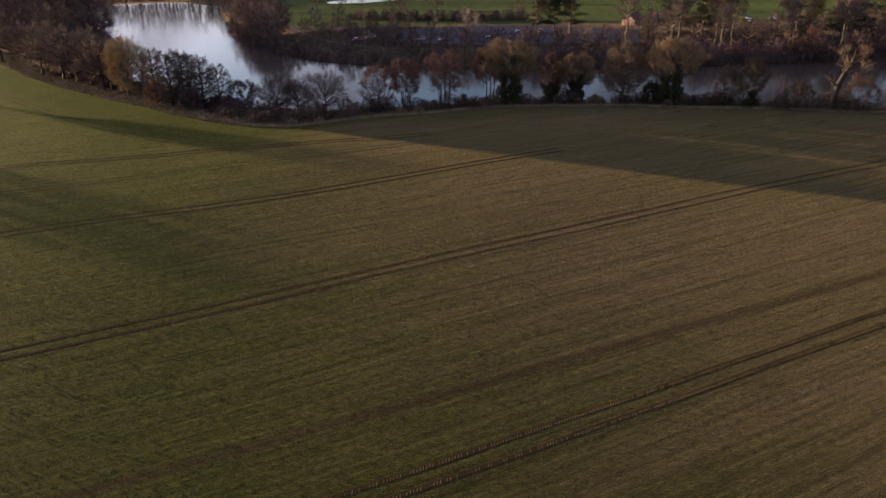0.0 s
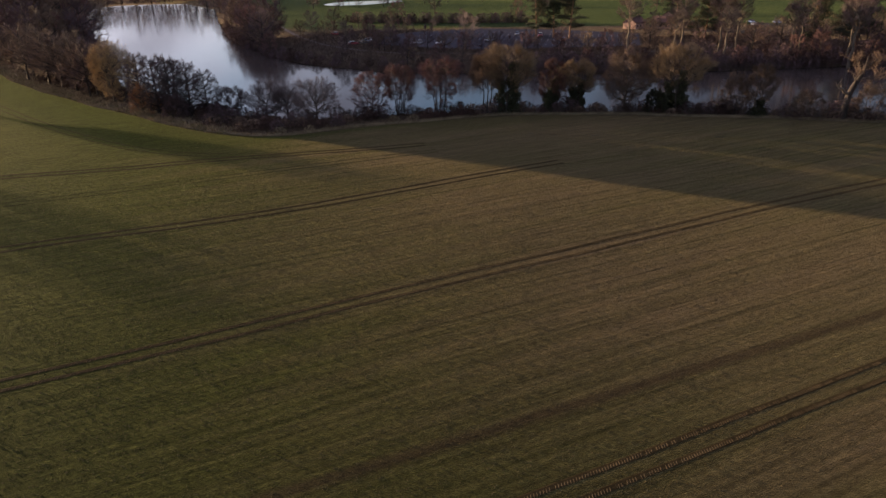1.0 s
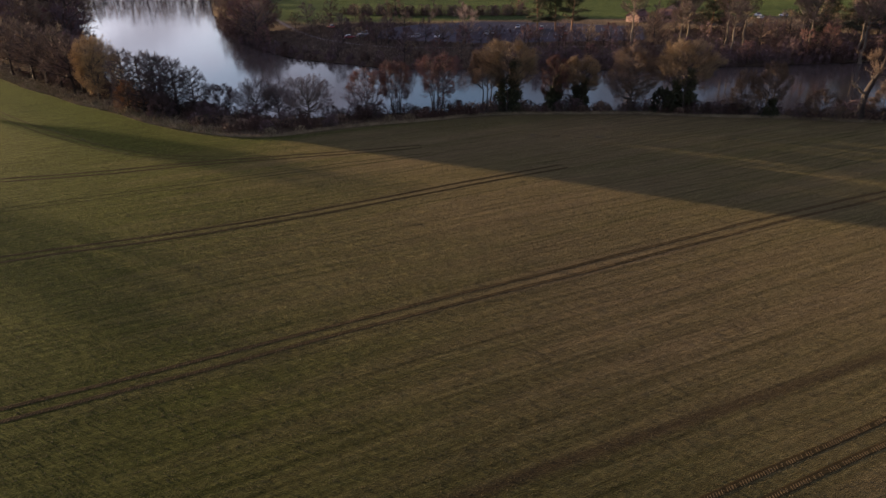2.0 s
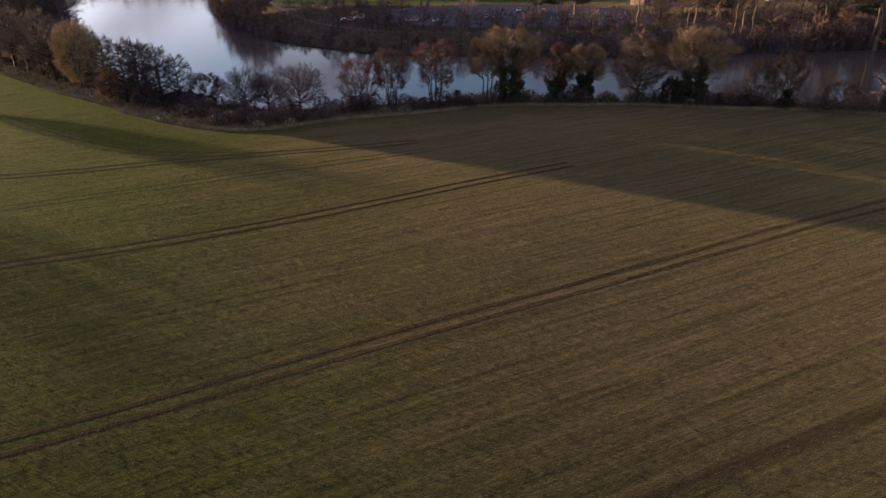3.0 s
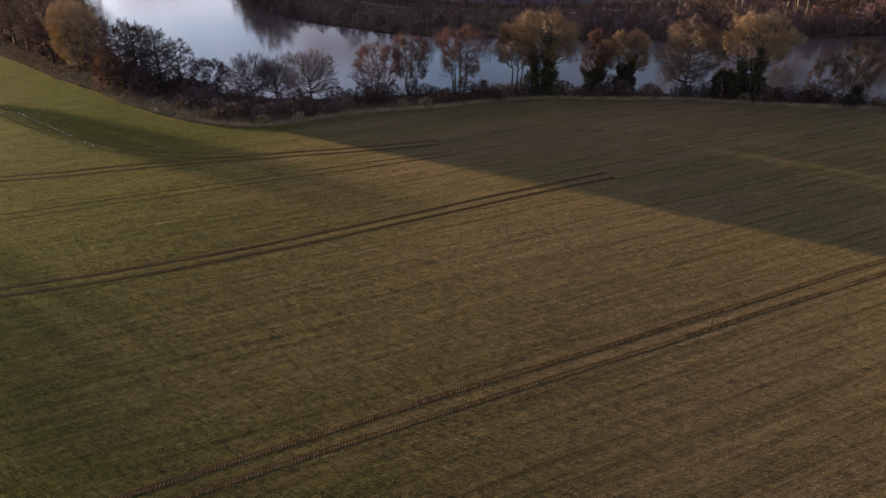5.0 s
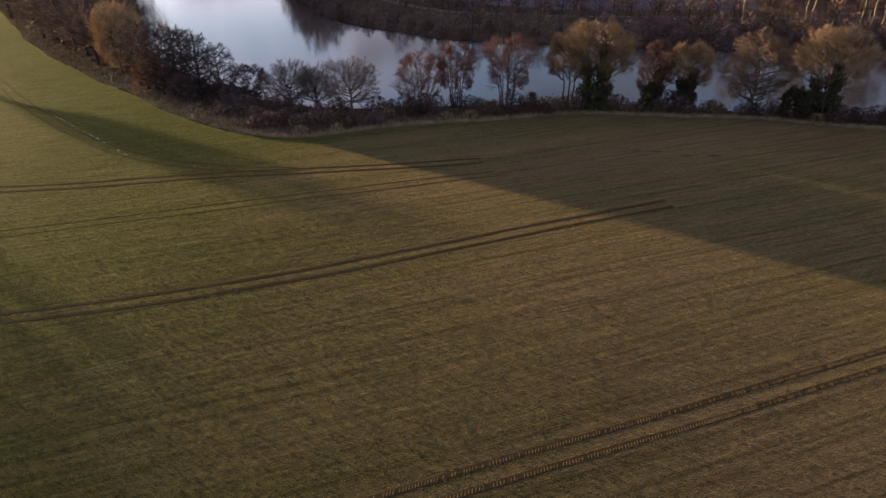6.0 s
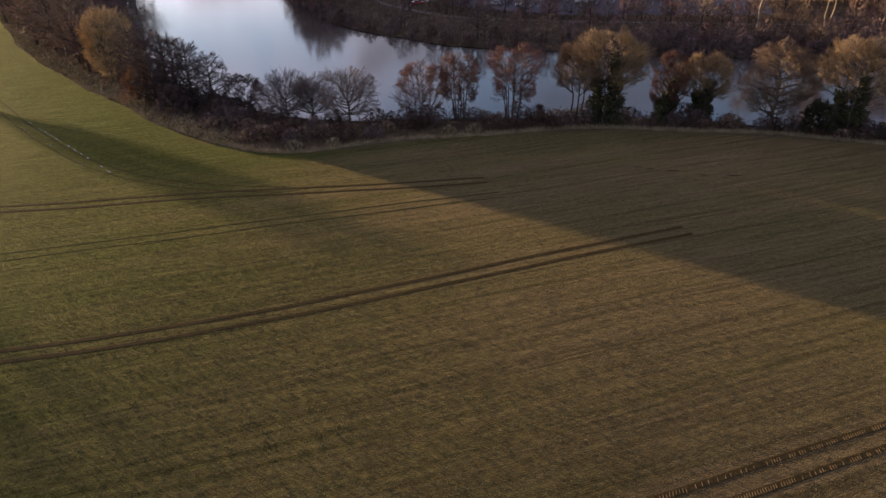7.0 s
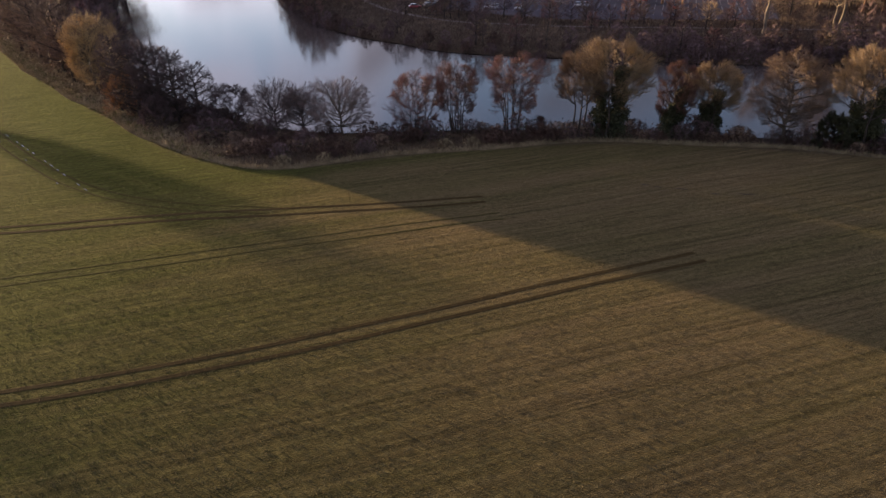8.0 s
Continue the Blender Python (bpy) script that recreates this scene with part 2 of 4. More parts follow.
class Shape:
    """Collects tubes, cones and leaves as plain vertices and faces."""

    def __init__(self):
        self.v, self.f = [], []

    def tube(self, pts, radii, sides):
        base = len(self.v)
        for i, p in enumerate(pts):
            a, c = pts[max(0, i - 1)], pts[min(len(pts) - 1, i + 1)]
            d = c - a
            d = d / (np.linalg.norm(d) + 1e-9)
            u = np.cross(d, (0.31, 0.87, 0.38))
            u /= np.linalg.norm(u) + 1e-9
            w = np.cross(d, u)
            for k in range(sides):
                ang = 2 * math.pi * k / sides
                self.v.append(tuple(p + radii[i] * (math.cos(ang) * u + math.sin(ang) * w)))
        for i in range(len(pts) - 1):
            for k in range(sides):
                a, c = base + i * sides + k, base + i * sides + (k + 1) % sides
                self.f.append((a, c, c + sides, a + sides))

    def cones(self, p, d, length, radius):
        """Many three-sided twigs at once: starts p, directions d, lengths and base radii."""
        d = d / (np.linalg.norm(d, axis=1, keepdims=True) + 1e-9)
        u = np.cross(d, np.array((0.31, 0.87, 0.38)))
        u /= np.linalg.norm(u, axis=1, keepdims=True) + 1e-9
        w = np.cross(d, u)
        r = radius[:, None]
        rings = [p + r * (math.cos(a) * u + math.sin(a) * w) for a in (0, 2.094, 4.189)]
        tip = p + d * length[:, None]
        allv = np.stack(rings + [tip], 1).reshape(-1, 3)
        base = len(self.v)
        self.v.extend(map(tuple, allv))
        for i in range(len(p)):
            k = base + 4 * i
            self.f.extend(((k, k + 1, k + 3), (k + 1, k + 2, k + 3), (k + 2, k, k + 3)))

    def leaves(self, p, size, rng):
        """Bent two-faced leaf clumps with a random turn."""
        n = len(p)
        d = rng.normal(size=(n, 3))
        d /= np.linalg.norm(d, axis=1, keepdims=True)
        e = np.cross(d, rng.normal(size=(n, 3)))
        e /= np.linalg.norm(e, axis=1, keepdims=True)
        up = np.cross(d, e)
        s = (size * rng.uniform(0.6, 1.4, n))[:, None]
        q = np.stack([p - d * s, p + e * s * 0.6 + up * s * 0.2, p + d * s, p - e * s * 0.6 + up * s * 0.2], 1).reshape(-1, 3)
        base = len(self.v)
        self.v.extend(map(tuple, q))
        for i in range(n):
            k = base + 4 * i
            self.f.extend(((k, k + 1, k + 2), (k, k + 2, k + 3)))

    def mesh(self, name, mat, smooth=False):
        return mesh_of(name, self.v, self.f, mat, smooth)


# ---------------------------------------------------------------- land and river
FIELD_EDGE = [(-90, 520), (-60, 390), (-34, 303), (-21, 253), (-4.8, 213), (7.4, 186.5), (14.5, 170), (19.8, 160), (27, 151), (34.5, 146.5), (42, 146),
              (52, 146), (61, 145), (70, 143), (84, 140), (95, 134.5), (108, 127), (119, 118.5), (128, 111.6), (152, 92), (200, 52), (300, -30), (600, -280)]
RIVER = [(-6, 560), (-4, 480), (-2, 400), (1, 310), (5, 262), (10, 222), (18, 196), (26, 184), (35.5, 171), (45.3, 163.5), (56.5, 160.5), (75, 154.5), (95, 145), (113, 134), (137, 115),
         (165, 93), (215, 52), (320, -35), (600, -270), (640, -215), (345, 30), (262, 115), (232, 144), (193, 157), (145, 176), (110, 199), (84, 218),
         (79, 231), (70, 244), (64, 262), (61, 290), (60, 330), (66, 420), (80, 520), (92, 610), (70, 655), (20, 665), (0, 630)]


def resampled(line, step):
    out = []
    for a, c in zip(line, line[1:]):
        n = max(1, int(math.dist(a, c) / step))
        out += [(a[0] + (c[0] - a[0]) * i / n, a[1] + (c[1] - a[1]) * i / n) for i in range(n)]
    return out + [line[-1]]


def rounded(line, closed, times=2):
    for _ in range(times):
        pts = line + [line[0]] if closed else line
        out = [] if closed else [line[0]]
        for a, c in zip(pts, pts[1:]):
            out += [(0.75 * a[0] + 0.25 * c[0], 0.75 * a[1] + 0.25 * c[1]), (0.25 * a[0] + 0.75 * c[0], 0.25 * a[1] + 0.75 * c[1])]
        line = out if closed else out + [line[-1]]
    return line


FIELD_EDGE_S = rounded(FIELD_EDGE, False)
RIVER_S = rounded(RIVER, True)


def distance(px, py, line, closed):
    """Distance of many points from a line; for a closed one, negative inside."""
    pts = np.array(line + [line[0]] if closed else line, float)
    best, inside = np.full(px.shape, 1e9), np.zeros(px.shape, bool)
    side = np.zeros(px.shape)
    for (ax, ay), (bx, by) in zip(pts, pts[1:]):
        dx, dy = bx - ax, by - ay
        t = np.clip(((px - ax) * dx + (py - ay) * dy) / (dx * dx + dy * dy + 1e-12), 0, 1)
        d = np.hypot(px - ax - t * dx, py - ay - t * dy)
        s = np.sign(dx * (py - ay) - dy * (px - ax))
        side = np.where(d < best, s, side)
        best = np.minimum(best, d)
        if closed:
            cross = ((ay > py) != (by > py)) & (px < (bx - ax) * (py - ay) / (by - ay + 1e-12) + ax)
            inside ^= cross
    return np.where(inside, -best, best) if closed else best * side


def smooth01(x):
    x = np.clip(x, 0, 1)
    return x * x * (3 - 2 * x)


def land(px, py):
    """Height of the ground, and the three weights of its cover: rough, lawn, green verge."""
    px, py = np.asarray(px, float), np.asarray(py, float)
    dr = distance(px, py, RIVER_S, True)
    df = distance(px, py, FIELD_EDGE_S, False)     # positive beyond the field's edge
    z = -1.35 + 1.35 * smooth01((dr + 1.5) / 8.0)
    z = np.where(dr < -1.5, -1.35 - 0.25 * np.minimum(-dr - 1.5, 6), z)
    z = z + 0.10 * np.sin(px * 0.11 + 1.3) * np.sin(py * 0.083) * smooth01(dr / 10)
    beyond = smooth01(df / 1.5 + 0.5)
    across = (px * 0.62 + py * 0.78 > 195) & (px > 58) & (beyond > 0.5)
    rise = np.where(across, smooth01((dr - 4) / 25) * 0.8, 0)
    lawn = np.where(across, smooth01((py + 0.55 * px - 402) / 8), 0) * smooth01((dr - 12) / 6)
    wide = 9 + 17 * smooth01((44 - px) / 26)
    verge = smooth01((df + wide) / (6 + 0.5 * wide)) * (1 - beyond) * 0.7 * smooth01((92 - px) / 40)
    return z + rise, beyond, lawn, verge


def height_at(x, y):
    return float(land(np.array([x]), np.array([y]))[0][0])


def axis(lo, hi, step, ends):
    mid = list(np.arange(lo, hi + step / 2, step))
    left, right, s = [], [], step
    a, c = lo, hi
    while a > ends[0] or c < ends[1]:
        s *= 1.35
        a, c = a - s, c + s
        left.append(max(a, ends[0])), right.append(min(c, ends[1]))
    return np.array(sorted(set(left + mid + right)))


def build_ground():
    xs, ys = axis(-45, 235, 1.0, (-3000, 3000)), axis(60, 300, 1.0, (-2500, 3200))
    gx, gy = np.meshgrid(xs, ys)
    z, rough, lawn, verge = land(gx, gy)
    v = np.stack([gx, gy, z], -1).reshape(-1, 3)
    nx, ny = len(xs), len(ys)
    i = np.arange(nx * ny).reshape(ny, nx)
    f = np.stack([i[:-1, :-1], i[:-1, 1:], i[1:, 1:], i[1:, :-1]], -1).reshape(-1, 4)
    me = mesh_of("ground", v.tolist(), f.tolist(), GROUND, True)
    col = me.color_attributes.new("land", "FLOAT_COLOR", "POINT")
    rgba = np.stack([rough, lawn, verge, np.ones_like(z)], -1).reshape(-1)
    col.data.foreach_set("color", rgba)
    tagged(new("ground", me), "winter cereal field and rough river banks in low light", "ground", kind="structure")
    bm = bmesh.new()
    bm.faces.new([bm.verts.new((x, y, -1.0)) for x, y in RIVER_S])
    bmesh.ops.triangulate(bm, faces=bm.faces[:])
    bmesh.ops.recalc_face_normals(bm, faces=bm.faces[:])
    wm = bpy.data.meshes.new("water")
    bm.to_mesh(wm)
    wm.materials.append(WATER)
    tagged(new("water", wm), "calm river reflecting the evening sky", "river", kind="structure")


build_ground()

# ---------------------------------------------------------------- trees


def bent(p, d, length, n, rng, wobble, lift):
    pts, step = [p], length / n
    for _ in range(n):
        d = d + rng.normal(size=3) * wobble + np.array((0, 0, lift))
        d = d / np.linalg.norm(d)
        p = p + d * step
        pts.append(p)
    return np.array(pts)


def sideways(d, angle, rng):
    u = np.cross(d, rng.normal(size=3))
    u /= np.linalg.norm(u)
    return d * math.cos(angle) + u * math.sin(angle)


def along(pts, t):
    x = t * (len(pts) - 1)
    i = min(int(x), len(pts) - 2)
    p = pts[i] + (pts[i + 1] - pts[i]) * (x - i)
    d = pts[i + 1] - pts[i]
    return p, d / np.linalg.norm(d)


# crown profile, its lower end, stems, the stems' top, limbs, the children of each later order, their angle, upward bend
STYLES = dict(
    round=dict(shape="ball", base=0.17, stems=1, top=0.40, fork=0.5, limbs=19, kids=(7, 6, 5, 1), angle=0.70, lift=0.08),
    golden=dict(shape="ball", base=0.06, stems=2, top=0.5, limbs=34, kids=(7, 6, 5, 2), angle=0.75, lift=0.12),
    willow=dict(shape="dome", base=0.42, stems=3, top=0.74, limbs=28, kids=(7, 6, 5, 2), angle=0.62, lift=0.18),
    brown=dict(shape="egg", base=0.17, stems=1, top=0.93, fork=0.13, limbs=38, kids=(7, 5, 5, 2), angle=0.65, lift=0.06),
    alder=dict(shape="ball", base=0.06, stems=1, top=0.95, fork=0.10, limbs=36, kids=(6, 5, 4, 0), angle=0.75, lift=0.02),
    multi=dict(shape="vase", base=0.30, stems=7, top=0.88, limbs=44, kids=(6, 5, 5, 1), angle=0.75, lift=0.10),
    bush=dict(shape="bush", base=0.02, stems=9, top=0.6, limbs=34, kids=(6, 5, 5, 1), angle=0.7, lift=0.1),
    thin=dict(shape="egg", base=0.22, stems=2, top=0.9, limbs=26, kids=(6, 5, 5, 2), angle=0.6, lift=0.2),
    leaning=dict(shape="ball", base=0.18, stems=5, top=0.7, limbs=34, kids=(7, 5, 5, 1), angle=0.7, lift=0.10),
    lone=dict(shape="dome", base=0.60, stems=1, top=0.8, limbs=15, kids=(6, 5, 4, 0), angle=0.75, lift=0.1),
    far=dict(shape="egg", base=0.12, stems=1, top=0.85, limbs=15, kids=(5, 4, 4, 0), angle=0.7, lift=0.12),
)


def profile(shape, u):
    """Relative half-width of a crown at the relative height u."""
    if shape == "vase":
        return np.where(u < 0.7, 0.62 + 0.38 * u / 0.7, np.sqrt(np.clip(1 - ((u - 0.7) / 0.31) ** 2, 0, 1)))
    if shape == "bush":
        return np.sqrt(np.clip(1 - u ** 2, 0.0, 1))
    if shape == "dome":
        return np.where(u < 0.4, 0.72 + 0.28 * np.sqrt(np.clip(u / 0.4, 0, 1)), np.sqrt(np.clip(1 - ((u - 0.4) / 0.61) ** 2, 0, 1)))
    if shape == "egg":
        return np.where(u < 0.35, 0.55 + 0.45 * u / 0.35, np.sqrt(np.clip(1 - ((u - 0.35) / 0.66) ** 2, 0, 1)))
    return np.where(u < 0.42, np.sqrt(np.clip(1 - ((0.42 - u) / 0.5) ** 2, 0.05, 1)), np.sqrt(np.clip(1 - ((u - 0.42) / 0.59) ** 2, 0, 1)))


def bow(p, q, sag, rng, n, rough=0.03):
    """A branch from p to q: it leaves outwards and turns up."""
    c = (p + q) / 2 + np.array(((q - p)[0] * 0.18, (q - p)[1] * 0.18, -sag * np.linalg.norm(q - p)))
    t = np.linspace(0, 1, n + 1)[:, None]
    pts = (1 - t) ** 2 * p + 2 * t * (1 - t) * c + t ** 2 * q
    pts[1:-1] += rng.normal(size=(n - 1, 3)) * rough * np.linalg.norm(q - p)
    return pts


def grow(style, h, w, seed, twig_r=0.015, lean=(0, 0)):
    """Wood, crown and the stems' lines of one bare tree: stems, limbs, and branches that fan out to the crown's outline."""
    s, rng = STYLES[style], np.random.default_rng(seed)
    wood, crown, stems_l = Shape(), Shape(), []
    far_off = style == "far"
    zb = s["base"] * h
    k1, k2, k3, k4 = rng.uniform(0, 6.28, 4)
    up = np.array((0.0, 0.0, 1.0))

    def reach(p):
        """Relative place in the crown: 1 on its uneven outline."""
        x, y = p[:, 0] - lean[0] * p[:, 2], p[:, 1] - lean[1] * p[:, 2]
        a = np.arctan2(y, x)
        top = 0.96 + 0.06 * np.sin(2 * a + k4) + 0.05 * np.sin(5 * a + k1)
        u = np.clip((p[:, 2] - zb) / (h - zb), 0, 1.2) / top
        lump = 1 + 0.13 * np.sin(3 * a + k1 + 5 * u) + 0.11 * np.sin(5 * a + k2 - 9 * u) + 0.10 * np.sin(13 * u + 2 * a + k3)
        edge = profile(s["shape"], np.clip(u, 0, 0.985)) * w / 2 * lump
        return np.maximum(np.hypot(x, y) / np.maximum(edge, 0.04 * w), u)

    many = s["stems"] > 1
    top = h * s["top"]
    r0 = 0.024 * h / (s["stems"] ** 0.45)
    for k in range(s["stems"]):
        a = 2 * math.pi * k / s["stems"] + rng.uniform(-0.5, 0.5)
        spread = 0.0 if not many else w * (0.30 if s["shape"] in ("bush", "ball") else 0.20) * rng.uniform(0.4, 1.1)
        foot = np.array((math.cos(a), math.sin(a), 0.0)) * (w * 0.09 if many else 0.0) - np.array((0, 0, 0.4))
        head = np.array((math.cos(a) * spread + lean[0] * top, math.sin(a) * spread + lean[1] * top, top * rng.uniform(0.85, 1.0)))
        st = bow(foot, head, 0.0, rng, 8, 0.009)
        stems_l.append(st)
        thin = 0.45 if top < 0.6 * h else 0.84
        wood.tube(st, [r0 * (1.35 if i == 0 else 1.0 - thin * i / 8) for i in range(9)], 4 if far_off else 7)
    heads = np.array([along(st, t)[0] for st in stems_l for t in np.linspace(s.get("fork", 0.36), 1.0, 22 if not many else 9)])

    # limbs to targets spread round the crown
    n = s["limbs"]
    u = (np.arange(n) + rng.random(n)) / n
    u = u ** 0.8
    a = np.arange(n) * 2.39996 + rng.uniform(-0.4, 0.4, n)
    rad = profile(s["shape"], np.clip(u, 0, 0.95)) * w / 2 * rng.uniform(0.62, 0.86, n)
    z = zb + u * (h - zb) * 0.86
    q = np.column_stack([rad * np.cos(a) + lean[0] * z, rad * np.sin(a) + lean[1] * z, z])
    gap = np.linalg.norm(heads[None, :, :2] - q[:, None, :2], axis=2)
    steep = dict(alder=0.34, brown=0.28).get(style, 0.55)
    cost = gap + 1.3 * np.abs(heads[None, :, 2] - (q[:, None, 2] - steep * gap - 0.03 * h))
    p0 = heads[np.argmin(cost, axis=1)]
    ln = np.linalg.norm(q - p0, axis=1, keepdims=True)
    side = rng.normal(size=(n, 3)) * 0.07 * ln
    p1 = (p0 + q) / 2 + (q - p0) * np.array((0.12, 0.12, -0.08)) + side
    rr = r0 * np.clip(0.62 - 0.4 * p0[:, 2] / h, 0.16, 0.6)
    level = (p0, p1, q, rr)

    def curve(b, t):
        return (1 - t) ** 2 * b[0] + 2 * t * (1 - t) * b[1] + t ** 2 * b[2]

    def draw(b, segs, sides, into):
        for i in range(len(b[0])):
            t = np.linspace(0, 1, segs + 1)[:, None]
            pts = (1 - t) ** 2 * b[0][i] + 2 * t * (1 - t) * b[1][i] + t ** 2 * b[2][i]
            into.tube(pts, [max(twig_r, b[3][i] * (1 - 0.72 * j / segs)) for j in range(segs + 1)], sides)

    def split(b, n, angle, ratio, first):
        """n children along each branch of b, turned off it, and none beyond the outline."""
        m = len(b[0])
        rep_ = [np.repeat(x, n, axis=0) for x in b]
        t = (first + (0.99 - first) * (np.tile(np.arange(n), m) + rng.random(m * n)) / n)[:, None]
        start = curve(rep_, t)
        along_ = 2 * (1 - t) * (rep_[1] - rep_[0]) + 2 * t * (rep_[2] - rep_[1])
        along_ /= np.linalg.norm(along_, axis=1, keepdims=True) + 1e-9
        perp = np.cross(along_, rng.normal(size=start.shape))
        perp /= np.linalg.norm(perp, axis=1, keepdims=True) + 1e-9
        th = (angle * rng.uniform(0.55, 1.35, m * n))[:, None]
        th = np.where((np.tile(np.arange(n), m) == n - 1)[:, None], th * 0.4, th)
        out = np.column_stack([start[:, 0] - lean[0] * start[:, 2], start[:, 1] - lean[1] * start[:, 2], np.zeros(m * n)])
        out /= np.linalg.norm(out, axis=1, keepdims=True) + 0.3
        d = along_ * np.cos(th) + perp * np.sin(th) + up * s["lift"] + out * 0.22
        d /= np.linalg.norm(d, axis=1, keepdims=True)
        size = np.linalg.norm(rep_[2] - rep_[0], axis=1, keepdims=True) * ratio * (1.2 - 0.6 * t) * rng.uniform(0.7, 1.25, (m * n, 1))
        size = np.maximum(size, 0.045 * h)
        scale = np.full(m * n, 0.2)
        for f in (0.4, 0.65, 0.85, 1.0):
            scale = np.where(reach(start + d * size * f) < 1.0, f, scale)
        size = size * scale[:, None]
        end = start + d * size + up * s["lift"] * 0.15 * size
        mid = start + d * size * 0.5 + perp * 0.07 * size
        return start, mid, end, np.maximum(rep_[3] * (1 - 0.6 * t[:, 0]) * 0.36, twig_r)

    draw(level, 5, 3 if far_off else 5, wood)
    n2, n3, n4, n5 = s["kids"]
    level = split(level, n2, s["angle"] * 1.1, 0.75, 0.12)
    draw(level, 3, 3, crown if far_off else wood)
    level = split(level, n3, s["angle"], 0.62, 0.15)
    if far_off:
        crown.cones(level[0], level[2] - level[0], np.linalg.norm(level[2] - level[0], axis=1), level[3] * 1.2)
    else:
        draw(level, 2, 3, wood)
    level = split(level, n4, s["angle"], 0.62, 0.15)
    ln = np.linalg.norm(level[2] - level[0], axis=1)
    crown.cones(level[0], level[2] - level[0], ln, np.full(len(ln), twig_r * 1.25))
    if n5:
        level = split(level, n5, s["angle"] * 0.9, 0.75, 0.25)
        ln = np.linalg.norm(level[2] - level[0], axis=1)
        crown.cones(level[0], level[2] - level[0], ln, np.full(len(ln), twig_r * 0.75))
    return wood, crown, stems_l


def thicket_shape(h, w, seed, twig_r):
    """Stems and twigs of low tangled scrub."""
    rng = np.random.default_rng(seed)
    wood, crown = Shape(), Shape()
    n = 16
    a = rng.uniform(0, 6.28, n)
    foot = np.column_stack([np.cos(a), np.sin(a), np.zeros(n)]) * (w * 0.32 * rng.random(n))[:, None]
    u = rng.random(n)
    tip = np.column_stack([np.cos(a) * w * 0.45 * np.sqrt(1 - u ** 2), np.sin(a) * w * 0.45 * np.sqrt(1 - u ** 2), h * (0.3 + 0.65 * u)])
    mids = []
    for p, q in zip(foot, tip):
        st = bow(p - np.array((0, 0, 0.2)), q, -0.12, rng, 4)
        wood.tube(st, [0.05, 0.045, 0.04, 0.03, 0.015], 3)
        mids.append(st[1:])
    pool = np.concatenate(mids)
    m = 620
    a, u = rng.uniform(0, 6.28, m), rng.random(m)
    r = w / 2 * np.sqrt(1 - u ** 2) * np.sqrt(rng.random(m)) * (1 + 0.15 * np.sin(3 * a + seed))
    q = np.column_stack([r * np.cos(a), r * np.sin(a), h * u * (1 - 0.25 * (r / w) ** 2)])
    p = pool[np.argmin(np.linalg.norm(q[:, None] - pool[None], axis=2), axis=1)]
    d = q - p + rng.normal(size=q.shape) * 0.15
    crown.cones(p, d, np.clip(np.linalg.norm(d, axis=1) * 1.2, 0.4, 1.8), np.full(m, twig_r))
    return wood, crown


def ivy_on(stem, h, reach, rng, count):
    """Leaf clumps wrapped round the lower stem."""
    sh = Shape()
    t = rng.uniform(0.02, reach, count)
    pts = []
    for x in t:
        p, _ = along(stem, min(x, 0.98))
        r = math.sqrt(rng.random()) * h * 0.112 * (1.3 - x / reach * 0.75) * (0.85 + 0.35 * math.sin(x * 23) + 0.2 * math.sin(x * 51))
        a = rng.uniform(0, 2 * math.pi)
        pts.append(p + np.array((math.cos(a) * r, math.sin(a) * r, rng.normal() * 0.2)))
    sh.leaves(np.array(pts), 0.19, rng)
    return sh


def tree(style, x, y, h, w, bark, twig, label, seed, ivy=0.0, name="tree", group="trees on the river bank", lean=(0, 0), turn=0.0, twig_r=0.018):
    wood, crown, stems_l = grow(style, h, w, seed, twig_r, lean)
    root = new(name)
    root.matrix_basis = pose(x, y, height_at(x, y), 0, 0, turn)
    part("trunk", wood.mesh("trunk", bark, True), root)
    part("crown", crown.mesh("crown", twig), root)
    if ivy:
        rng = np.random.default_rng(seed + 900)
        for st, up, n_ in zip(stems_l, (ivy, ivy * 0.75), (7600, 3600)):
            part("ivy", ivy_on(st, h, up, rng, n_).mesh("ivy", LEAF_IVY), root, "dark green ivy leaves")
    return tagged(root, label, "bush" if "bush" in name else "tree", group)


tree("golden", 5.8, 206.5, 16.6, 12.0, BARK, TWIG_STRAW, "golden twigged willow above the scrub on the bank", 11)
tree("alder", 13.8, 183.3, 15.4, 8.0, BARK_DARK, TWIG_DARK, "tall dark bare alder at the water's edge", 12)
tree("alder", 16.5, 180.4, 15.4, 7.8, BARK_DARK, TWIG_DARK, "tall dark bare alder at the water's edge", 13)
tree("alder", 20.5, 177.0, 14.2, 8.6, BARK_DARK, TWIG_DARK, "dark bare alder with layered branches", 14)
tree("alder", 24.0, 175.6, 11.9, 7.6, BARK_DARK, TWIG_DARK, "slender dark bare alder with layered branches", 15)
tree("alder", 10.6, 188.6, 15.8, 6.6, BARK_DARK, TWIG_DARK, "tall dark bare alder behind scrub", 112)
tree("alder", 18.0, 181.5, 14.6, 8.0, BARK_DARK, TWIG_DARK, "tall dark bare alder at the water's edge", 113)
tree("bush", 17.0, 176.0, 6.0, 7.5, BARK_DARK, TWIG_DARK, "dark bare bush under the alders", 114, name="bush")
tree("bush", 11.5, 186.6, 8.4, 8.0, BARK, TWIG_RUST, "rust coloured bush among dark alders", 16, name="bush")
tree("leaning", 29.4, 174.6, 7.6, 8.8, BARK_DARK, TWIG_DARK, "small bare bush beside the water", 17, name="bush")
